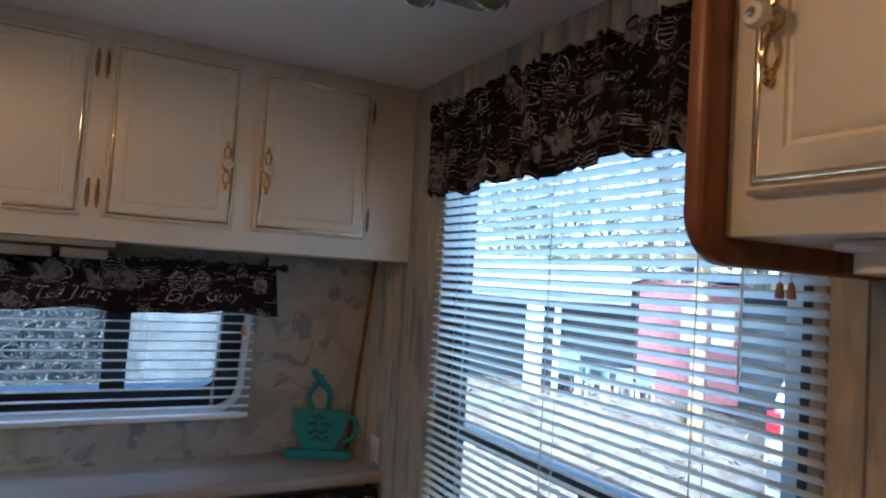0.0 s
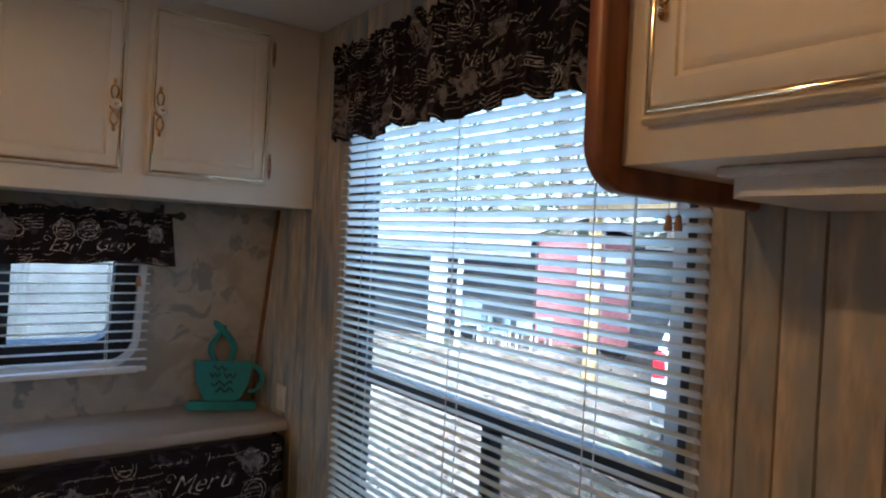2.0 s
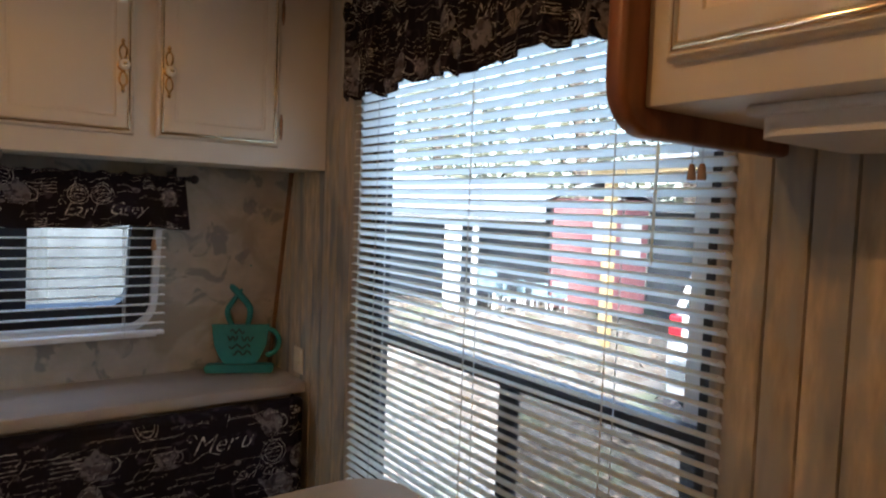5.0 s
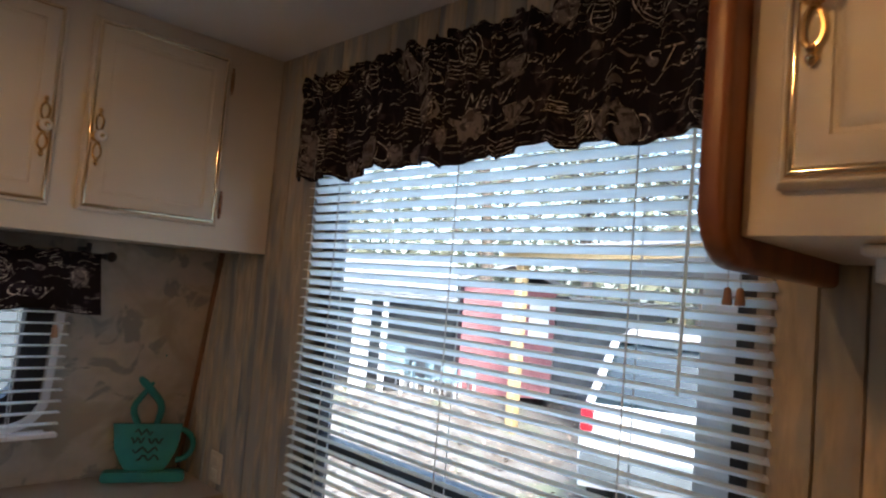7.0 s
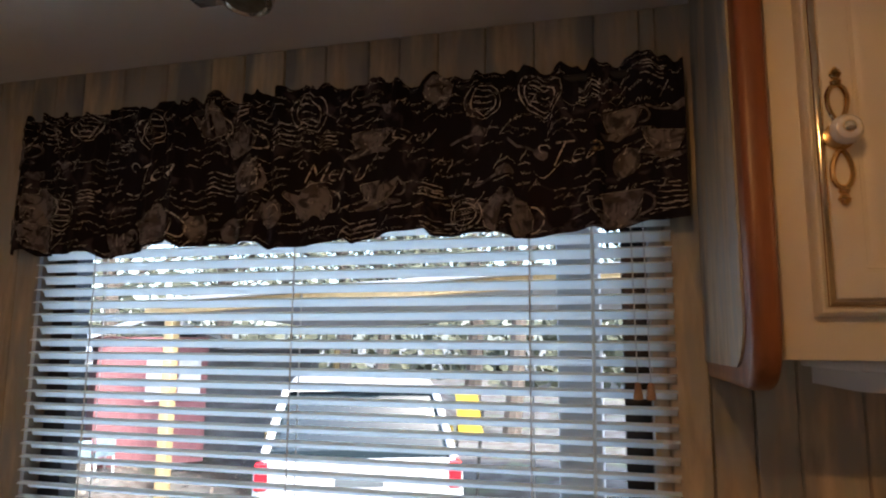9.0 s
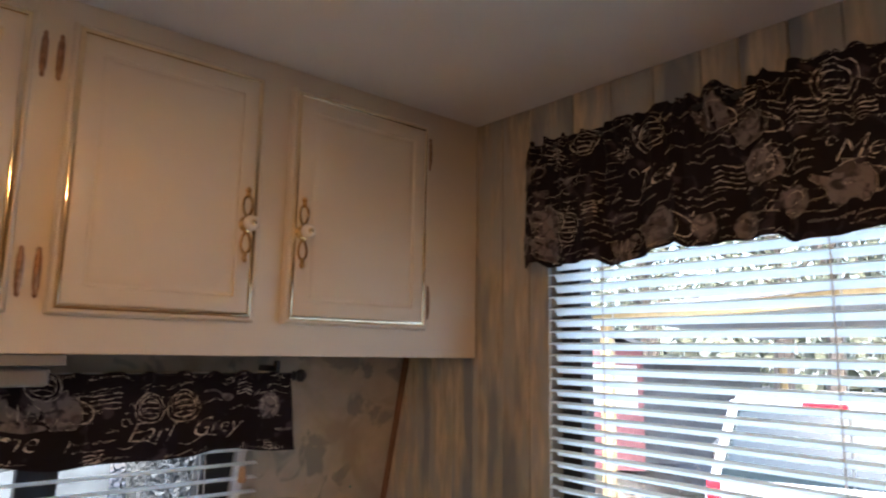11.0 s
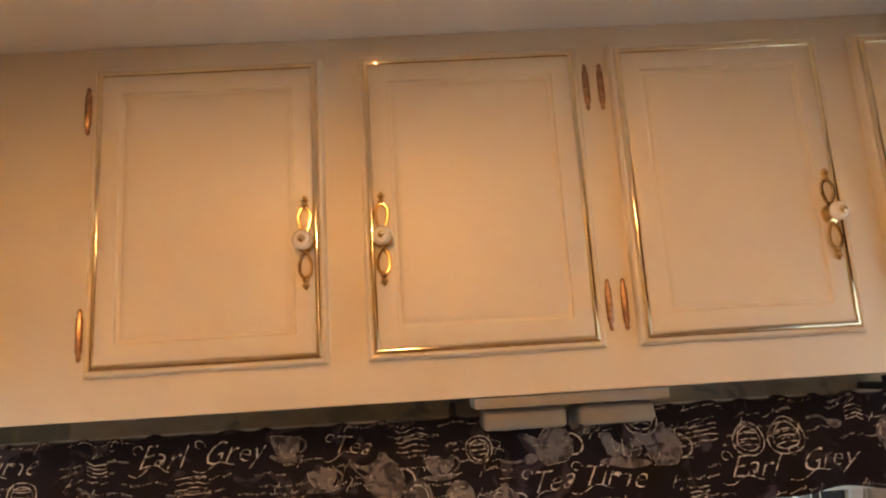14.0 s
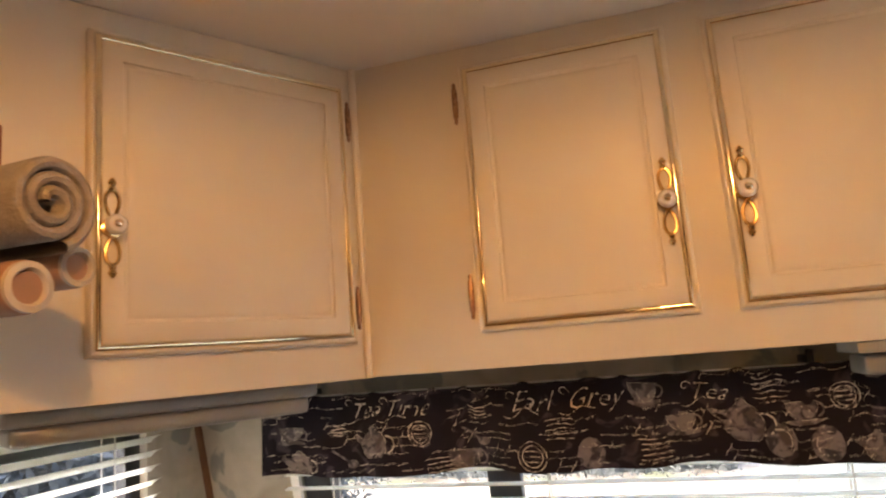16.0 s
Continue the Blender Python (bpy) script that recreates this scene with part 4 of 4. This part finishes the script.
for place, rad, lab in (((-0.698, 1.313, 1.507), 0.0215, "rolled white paper with a brown cover on the rack"), ((-0.716, 1.377, 1.531), 0.0185, "smaller rolled white paper with a brown cover under the towel")):
    pm = Matrix.Translation(place) @ TURNED
    rl = thing("paper_roll", place, lab, "paper roll", "paper rolls on the rack")
    part("cover", lathe([(rad * 0.96, 0.003), (rad, 0.006), (rad, 0.21), (rad * 0.8, 0.21)], pm, 24), CARD, rl)
    part("paper_end", lathe([(0.0005, 0.12), (rad * 0.58, 0.119), (rad * 0.60, 0.06), (rad * 0.62, 0.001), (rad * 0.70, -0.002), (rad * 0.93, -0.001), (rad * 0.955, 0.006)], pm, 24), PAPERROLL, rl, "white rolled paper end")
RK = R0 + AX * 0.185
rack = thing("roll_rack", (RK.x, RK.y, 1.47), "brown wooden rack holding a rolled towel and paper rolls", "rack")
for d, k in ((0.0, 0.062), (0.0, -0.062)):
    p = RK + ACROSS * k
    part("post", block(p.x - 0.010, p.x + 0.010, p.y - 0.010, p.y + 0.010, 1.462, 1.70, 0.003), WALNUT, rack)
for z in (1.474,):
    part("rail", tube([RK + ACROSS * 0.066 + Vector((0, 0, z - RK.z)), RK - ACROSS * 0.066 + Vector((0, 0, z - RK.z))], 0.009, n=8), WALNUT, rack)
for k in (0.062, -0.062):
    p = RK + ACROSS * k
    part("arm", tube([(p.x, p.y, 1.69), (-1.03, p.y - 0.09, 1.69)], 0.008, n=8), WALNUT, rack)


# ---- outside ----
GZ = -0.55


def ground_z(x, y):
    """Flat yard that climbs a low bank towards the shed."""
    a, b = min(max((y - 4.7) / 1.7, 0.0), 1.0), min(max((x - 3.2) / 1.6, 0.0), 1.0)
    return GZ + 0.59 * a * a * (3 - 2 * a) * b * b * (3 - 2 * b) + 0.03 * noise.noise((x * 0.4, y * 0.4, 0))


gb = bmesh.new()
gn = 110
gv = {}
for i in range(gn + 1):
    for j in range(gn + 1):
        fx, fy = i / gn * 2 - 1, j / gn * 2 - 1
        x, y = 400 * fx * abs(fx) ** 2.2, 400 * fy * abs(fy) ** 2.2
        gv[i, j] = gb.verts.new((x, y, ground_z(x, y)))
for i in range(gn):
    for j in range(gn):
        gb.faces.new((gv[i, j], gv[i + 1, j], gv[i + 1, j + 1], gv[i, j + 1]))
tagged(part("ground", gb, GROUND), "leaf-littered bare yard ground", "ground", kind="structure")

# red shed with an open lean-to
SHED = Matrix.Translation((6.72, 6.43, 0.02)) @ Matrix.Rotation(radians(-44), 4, "Z") @ Matrix.Scale(0.69, 4)
shed = thing("red_shed", (6.72, 6.43, 0.02), "small red wooden shed with white-framed windows", "shed")
part("wall", block(-0.22, 1.56, 0.0, 2.6, 0.0, 2.16, m=SHED), REDWALL, shed)
for k in range(-1, 11):
    part("batten", block(0.02 + 0.148 * k, 0.05 + 0.148 * k, -0.012, -0.001, 0.05, 2.15, m=SHED), REDWALL, shed)
part("roof", outline_slab([(-0.36, 2.12), (0.67, 2.50), (1.72, 2.12), (1.72, 2.19), (0.67, 2.57), (-0.36, 2.19)], -0.2, 2.8, SHED), ROOFING, shed)
for xw, ww in ((0.70, 0.16), (1.25, 0.19)):
    wf = part("window", ring_slab([(xw - ww, 1.06), (xw + ww, 1.06), (xw + ww, 1.84), (xw - ww, 1.84)], [(xw - ww + 0.05, 1.11), (xw + ww - 0.05, 1.11), (xw + ww - 0.05, 1.79), (xw - ww + 0.05, 1.79)], -0.04, -0.004, SHED), OUTWHITE, shed, "white window frame")
    part("pane", block(xw - ww + 0.04, xw + ww - 0.04, -0.022, -0.012, 1.10, 1.80, m=SHED), OUTWHITE, wf, "white blank window panel")
lean = thing("lean_to", (5.6, 7.0, 0.02), "open dark lean-to with a white post and pale metal roof", "shelter")
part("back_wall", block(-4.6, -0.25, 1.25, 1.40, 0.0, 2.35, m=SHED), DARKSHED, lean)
part("roof", block(-4.8, -0.38, 0.0, 2.6, 0.0, 0.05, m=SHED @ Matrix.Translation((0, -1.30, 1.80)) @ Matrix.Rotation(radians(15.5), 4, "X")), ROOFING, lean, "pale metal roof")
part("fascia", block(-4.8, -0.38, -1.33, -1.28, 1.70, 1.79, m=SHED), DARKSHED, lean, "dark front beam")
for xa, xb in ((-2.16, -1.86), (-1.66, -1.56), (-4.6, -4.48)):
    part("post", block(xa, xb, -1.20, -1.08, 0.0, 1.80, 0.01, m=SHED), OUTWHITE, lean, "white post")
side = thing("dark_shelter", (8.3, 5.2, 0.02), "dark open shelter beside the red shed", "shelter")
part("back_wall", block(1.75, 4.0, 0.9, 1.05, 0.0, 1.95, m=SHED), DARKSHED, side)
part("roof", block(1.74, 4.2, -0.3, 1.2, 1.95, 2.0, m=SHED), ROOFING, side)
part("post", block(3.9, 4.0, -0.25, -0.15, 0.0, 1.95, 0.01, m=SHED), TIMBER, side)
rnd = random.Random(4)
chair0 = None
for k in range(6):
    cm = SHED @ Matrix.Translation((-1.45 + 0.27 * k, -0.75 + 0.35 * (k % 2), 0)) @ Matrix.Rotation(radians(40 * k), 4, "Z")
    if chair0 is None:
        chair0 = thing("garden_chair", (0, 0, 0), "pale blue plastic garden chair under the lean-to", "chair", "garden chairs under the lean-to")
        part("seat", block(-0.22, 0.22, -0.22, 0.22, 0.40, 0.43, 0.01), BLUECLOTH, chair0)
        part("backrest", block(-0.22, 0.22, 0.20, 0.235, 0.43, 0.85, 0.012), BLUECLOTH, chair0)
        for lx in (-0.2, 0.2):
            for ly in (-0.2, 0.2):
                part("leg", block(lx - 0.02, lx + 0.02, ly - 0.02, ly + 0.02, 0.0, 0.401), OUTWHITE, chair0)
        chair0.matrix_basis = cm
    else:
        copy_thing(chair0, cm)

# carport frame
port = thing("carport", (6.5, 5.6, GZ), "unpainted pine carport frame with a metal roof", "carport")
part("post", block(6.52, 6.64, 5.49, 5.61, GZ, 1.76, 0.008), TIMBER, port)
part("post", block(6.44, 6.56, -2.2, -2.08, GZ, 2.19, 0.008), TIMBER, port)
part("beam", block(6.42, 6.58, -7.6, 0.6, -0.06, 0.06, 0.008, m=Matrix.Translation((0, 5.2, 1.83)) @ Matrix.Rotation(radians(-3.3), 4, "X")), TIMBER, port)
part("roof", block(0.0, 4.6, -7.8, 0.5, 0.0, 0.04, m=Matrix.Translation((6.3, 5.2, 1.895)) @ Matrix.Rotation(radians(-3.3), 4, "X") @ Matrix.Rotation(radians(2.2), 4, "Y")), ROOFING, port)

# parked car, seen from behind
CAR = Matrix.Translation((5.47, 2.84, GZ)) @ Matrix.Rotation(radians(-68.6), 4, "Z")
car = thing("parked_car", (5.51, 2.735, GZ), "white estate car parked with its tail towards the trailer", "car")


def car_shell(sections, mat, name, parent, label=""):
    """Lofted sections of (y, half width low, half width high, z low, z high)."""
    b = bmesh.new()
    loops = []
    for y, wl, wh, zl, zh in sections:
        r = 0.10 * (zh - zl)
        pts = [(-wl, zl), (wl, zl), (wl * 1.02, zl + 0.4 * (zh - zl)), (wh + 0.01, zh - r), (wh - 0.06, zh), (-wh + 0.06, zh), (-wh - 0.01, zh - r), (-wl * 1.02, zl + 0.4 * (zh - zl))]
        loops.append([b.verts.new((x, y, z)) for x, z in pts])
    for a, c in zip(loops, loops[1:]):
        for i in range(8):
            b.faces.new((a[i], a[(i + 1) % 8], c[(i + 1) % 8], c[i]))
    b.faces.new(loops[0][::-1])
    b.faces.new(loops[-1])
    b.transform(CAR)
    return part(name, b, mat, parent, label)


car_shell([(0.0, 0.80, 0.82, 0.45, 1.00), (0.06, 0.86, 0.86, 0.32, 1.03), (1.0, 0.88, 0.88, 0.28, 1.04), (3.0, 0.88, 0.87, 0.28, 1.02), (4.1, 0.86, 0.80, 0.30, 0.92), (4.4, 0.74, 0.66, 0.40, 0.78)], CARPAINT, "body", car)
car_shell([(0.10, 0.80, 0.74, 1.02, 1.10), (0.42, 0.82, 0.66, 1.03, 1.58), (1.3, 0.83, 0.67, 1.03, 1.63), (2.4, 0.82, 0.65, 1.02, 1.58), (3.15, 0.80, 0.70, 1.01, 1.06)], CARGLASS, "cabin_glass", car, "dark tinted glazing")
car_shell([(0.36, 0.66, 0.62, 1.57, 1.63), (1.3, 0.68, 0.64, 1.61, 1.68), (2.45, 0.65, 0.61, 1.56, 1.62)], CARPAINT, "roof_panel", car)
for sx in (-1, 1):
    part("tail_light", block(sx * 0.80 - 0.055, sx * 0.80 + 0.055, -0.02, 0.10, 0.80, 1.02, 0.015, m=CAR), REDLENS, car, "red tail light")
    part("window_pillar", tube([(sx * 0.80, 0.06, 1.03), (sx * 0.655, 0.40, 1.60)], 0.035, n=8, m=CAR), CARPAINT, car)
    for y in (0.85, 3.5):
        wheel = part("wheel", lathe([(0.10, -0.10), (0.30, -0.10), (0.33, -0.06), (0.33, 0.06), (0.30, 0.10), (0.10, 0.10)], CAR @ Matrix.Translation((sx * 0.79, y, 0.33)) @ Matrix.Rotation(radians(90), 4, "Y"), 24), RUBBER, car)
        part("rim", lathe([(0.05, -0.105), (0.19, -0.104), (0.19, 0.104), (0.05, 0.105)], CAR @ Matrix.Translation((sx * 0.79, y, 0.33)) @ Matrix.Rotation(radians(90), 4, "Y"), 18), CHROME, wheel)
part("brake_light", block(-0.16, 0.16, 0.335, 0.38, 1.585, 1.625, 0.008, m=CAR), REDLENS, car, "red high brake light")
part("bumper", block(-0.84, 0.84, -0.07, 0.05, 0.42, 0.64, 0.03, m=CAR), SIDING, car, "grey plastic bumper")
part("number_plate", block(-0.20, 0.20, -0.012, 0.01, 0.82, 0.92, 0.004, m=CAR), SIDING, car, "plain plate bar")

awning = thing("awning_arm", (1.22, 0.78, -0.3), "white metal awning arm beside the side window", "awning arm")
part("arm", block(1.19, 1.25, 0.745, 0.815, -0.30, 2.3, 0.006), OUTWHITE, awning)
part("bracket", block(1.10, 1.19, 0.75, 0.81, 2.18, 2.26, 0.004), OUTWHITE, awning)
part("bracket", block(1.10, 1.19, 0.75, 0.81, -0.28, -0.20, 0.004), OUTWHITE, awning)

tool = thing("hand_truck", (6.3, 2.15, GZ), "dark hand truck with a yellow panel beside the car", "hand truck")
for y in (2.06, 2.28):
    part("upright", tube([(6.3, y, GZ + 0.02), (6.35, y - 0.05, 0.45), (6.38, y - 0.08, 0.92)], 0.016, n=8), RUBBER, tool, "dark metal upright")
part("back_panel", outline_slab([(-0.13, 0.0), (0.10, 0.0), (0.14, 0.42), (-0.06, 0.46)], -0.02, 0.02, Matrix.Translation((6.36, 2.10, 0.58)) @ Matrix.Rotation(radians(90), 4, "Z")), YELLOW, tool, "yellow plastic back panel")
part("plate", block(6.15, 6.32, 2.03, 2.31, GZ, GZ + 0.03), YELLOW, tool)

# pale neighbouring trailer beyond the front window
neighbour = thing("neighbour_trailer", (1.6, 9.0, GZ), "pale grey trailer standing beyond the front window", "trailer")
part("wall", block(0.9, 2.0, 8.0, 11.0, GZ + 0.3, 2.6, 0.05), SIDING, neighbour)
part("skirt", block(0.95, 1.95, 8.05, 10.95, GZ, GZ + 0.31), DARKSHED, neighbour)


def tree(base, height, seed, spread):
    rnd = random.Random(seed)
    ob = thing("tree", base, "bare-branched tree with thin autumn foliage", "tree", "trees behind the yard")
    tr = bmesh.new()
    bx, by, bz = base
    tube([(bx + 0.1 * math.sin(k), by + 0.1 * math.cos(1.7 * k), bz - 0.2 + height * 0.8 * k / 6) for k in range(7)], [0.20 * (1 - k / 8) * height / 9 for k in range(7)], n=9, bm=tr)
    tips = []
    for k in range(16):
        z0 = bz + height * rnd.uniform(0.25, 0.75)
        a = rnd.uniform(0, 6.28)
        ln = spread * rnd.uniform(0.5, 1.0)
        pts = [(bx + math.cos(a) * ln * t, by + math.sin(a) * ln * t, z0 + ln * 0.6 * t + 0.1 * math.sin(5 * t)) for t in (0, 0.33, 0.66, 1)]
        tube(pts, [0.06, 0.045, 0.03, 0.01], n=5, bm=tr)
        tips += pts[1:]
    part("trunk", tr, BARK, ob)
    verts, faces = [], []
    for _ in range(2600):
        c = Vector(rnd.choice(tips)) + Vector((rnd.gauss(0, 0.5), rnd.gauss(0, 0.5), rnd.gauss(0, 0.45)))
        d1 = Vector((rnd.uniform(-1, 1), rnd.uniform(-1, 1), rnd.uniform(-1, 1))).normalized() * rnd.uniform(0.06, 0.14)
        d2 = d1.orthogonal().normalized() * 0.05
        i = len(verts)
        verts += [c - d1, c + d2, c + d1, c - d2]
        faces.append((i, i + 1, i + 2, i + 3))
    me = bpy.data.meshes.new("crown")
    me.from_pydata(verts, [], faces)
    me.materials.append(LEAF)
    cr = new("crown", me)
    cr.parent = ob
    cr.matrix_parent_inverse = Matrix.Translation(ob.location).inverted()
    tagged(cr, "thin autumn leaves", kind="stuff")


for k, (x, y, h) in enumerate(((15, 3, 10), (17, 8, 12), (14, 13, 11), (19, -1, 11), (12, 17, 10), (20, 5, 13), (16, 11, 9), (22, 15, 13), (18, -6, 12), (4, 22, 11), (-2, 20, 10), (8, 21, 12), (14.5, 6, 9), (13, -4, 10), (-9, 12, 10))):
    tree((x, y, GZ), h, k, h * 0.33)

# far woods
wv, wf = [], []
rnd = random.Random(9)
for _ in range(26000):
    a = rnd.uniform(-1.2, 3.6)
    d = rnd.uniform(28, 40)
    z = GZ + abs(rnd.gauss(0, 5.0))
    c = Vector((d * math.cos(a), d * math.sin(a), min(z, 14)))
    d1 = Vector((rnd.uniform(-1, 1), rnd.uniform(-1, 1), rnd.uniform(-1, 1))).normalized() * rnd.uniform(0.2, 0.5)
    d2 = d1.orthogonal().normalized() * 0.25
    i = len(wv)
    wv += [c - d1, c + d2, c + d1, c - d2]
    wf.append((i, i + 1, i + 2, i + 3))
me = bpy.data.meshes.new("far_woods")
me.from_pydata(wv, [], wf)
me.materials.append(LEAF)
tagged(new("far_woods", me), "distant line of autumn woods", "woods", kind="stuff")

# bushes beyond the front window; the far-side row is added to dim the left window
for nm, box, count, sd in (("hedge", (-14.0, 0.75, 11.2, 12.6), 90000, 31), ("hedge", (2.2, 4.2, 7.5, 8.8), 24000, 32), ("hedge", (-3.3, -2.4, -1.0, 6.0), 46000, 33)):
    rr = random.Random(sd)
    hv, hf = [], []
    for _ in range(count):
        x, y = rr.uniform(box[0], box[1]), rr.uniform(box[2], box[3])
        tall = 2.6 + 0.5 * noise.noise((x * 0.9, y * 0.9, 3.0))
        c = Vector((x, y, GZ + tall * rr.random() ** 0.8))
        d1 = Vector((rr.uniform(-1, 1), rr.uniform(-1, 1), rr.uniform(-1, 1))).normalized() * rr.uniform(0.022, 0.06)
        d2 = d1.orthogonal().normalized() * 0.014
        i = len(hv)
        hv += [c - d1, c + d2, c + d1, c - d2]
        hf.append((i, i + 1, i + 2, i + 3))
    mx, my = (box[0] + box[1]) / 2, (box[2] + box[3]) / 2
    wide = box[1] - box[0] > box[3] - box[2]
    nu = 90
    i = len(hv)
    for k in range(nu + 1):
        f = k / nu
        for j in range(13):
            x = box[0] + (box[1] - box[0]) * f if wide else mx
            y = my if wide else box[2] + (box[3] - box[2]) * f
            bulge = 0.35 * noise.noise((x * 2.2, y * 2.2, j * 0.5)) + 0.2 * noise.noise((x * 6, y * 6, j * 1.4))
            tall = 2.2 + 0.5 * noise.noise((x * 0.9, y * 0.9, 3.0))
            hv.append(Vector((x + (0 if wide else bulge), y + (bulge if wide else 0), GZ - 0.05 + tall * j / 12)))
    for k in range(nu):
        for j in range(12):
            p = i + k * 13 + j
            hf.append((p, p + 13, p + 14, p + 1))
    me = bpy.data.meshes.new("hedge")
    me.from_pydata(hv, [], hf)
    me.materials.append(BRUSH)
    tagged(new("hedge", me), "overgrown grey-green hedge along the yard", "hedge", kind="stuff")

# fallen leaves near the window
lv, lf = [], []
for _ in range(5000):
    x, y = rnd.uniform(1.6, 9), rnd.uniform(-1, 10)
    c = Vector((x, y, ground_z(x, y) + 0.03))
    d1 = Vector((rnd.uniform(-1, 1), rnd.uniform(-1, 1), rnd.uniform(-0.3, 0.3))).normalized() * rnd.uniform(0.02, 0.06)
    d2 = d1.cross(Vector((0, 0, 1))).normalized() * 0.025
    i = len(lv)
    lv += [c - d1, c + d2, c + d1, c - d2]
    lf.append((i, i + 1, i + 2, i + 3))
me = bpy.data.meshes.new("fallen_leaves")
me.from_pydata(lv, [], lf)
me.materials.append(DRYLEAF)
tagged(new("fallen_leaves", me), "pale dry leaves scattered over the ground", "leaves", kind="stuff")


# ---- planks of the side wall ----
rnd = random.Random(3)
plank_meshes = {}


def plank(y0, y1, z0, z1):
    key = (round(y1 - y0, 3), round(z1 - z0, 3))
    if key not in plank_meshes:
        b = bmesh.new()
        w, h = key
        g = 0.0022
        back = [b.verts.new((0.0055, y, z)) for y, z in ((0, 0), (w, 0), (w, h), (0, h))]
        face = [b.verts.new((0.0, y, z)) for y, z in ((g, 0), (w - g, 0), (w - g, h), (g, h))]
        b.faces.new(face)
        for i in range(4):
            b.faces.new((back[i], back[(i + 1) % 4], face[(i + 1) % 4], face[i]))
        bmesh.ops.recalc_face_normals(b, faces=b.faces)
        me = bpy.data.meshes.new("plank")
        b.to_mesh(me)
        b.free()
        me.materials.append(PLANK)
        plank_meshes[key] = me
    ob = new("plank", plank_meshes[key])
    ob.parent = wall_east
    ob.location = (WALL_X, y0, z0)


y = BACK_Y
while y < 2.55:
    w = rnd.choice((0.052, 0.064, 0.075, 0.088))
    y1 = y + w
    if y1 > WIN_Y0 and y < WIN_Y1:
        if y < WIN_Y0 - 0.012:
            y1 = WIN_Y0
            plank(y, y1, 0.0, CEIL_Z - 0.001)
        elif y1 > WIN_Y1 and WIN_Y1 - y > 0.02:
            y1 = WIN_Y1
            plank(y, y1, 0.0, WIN_Z0)
            plank(y, y1, WIN_Z1, CEIL_Z - 0.001)
        else:
            plank(y, y1, 0.0, WIN_Z0)
            plank(y, y1, WIN_Z1, CEIL_Z - 0.001)
    else:
        plank(y, y1, 0.0, CEIL_Z - 0.001)
    y = y1
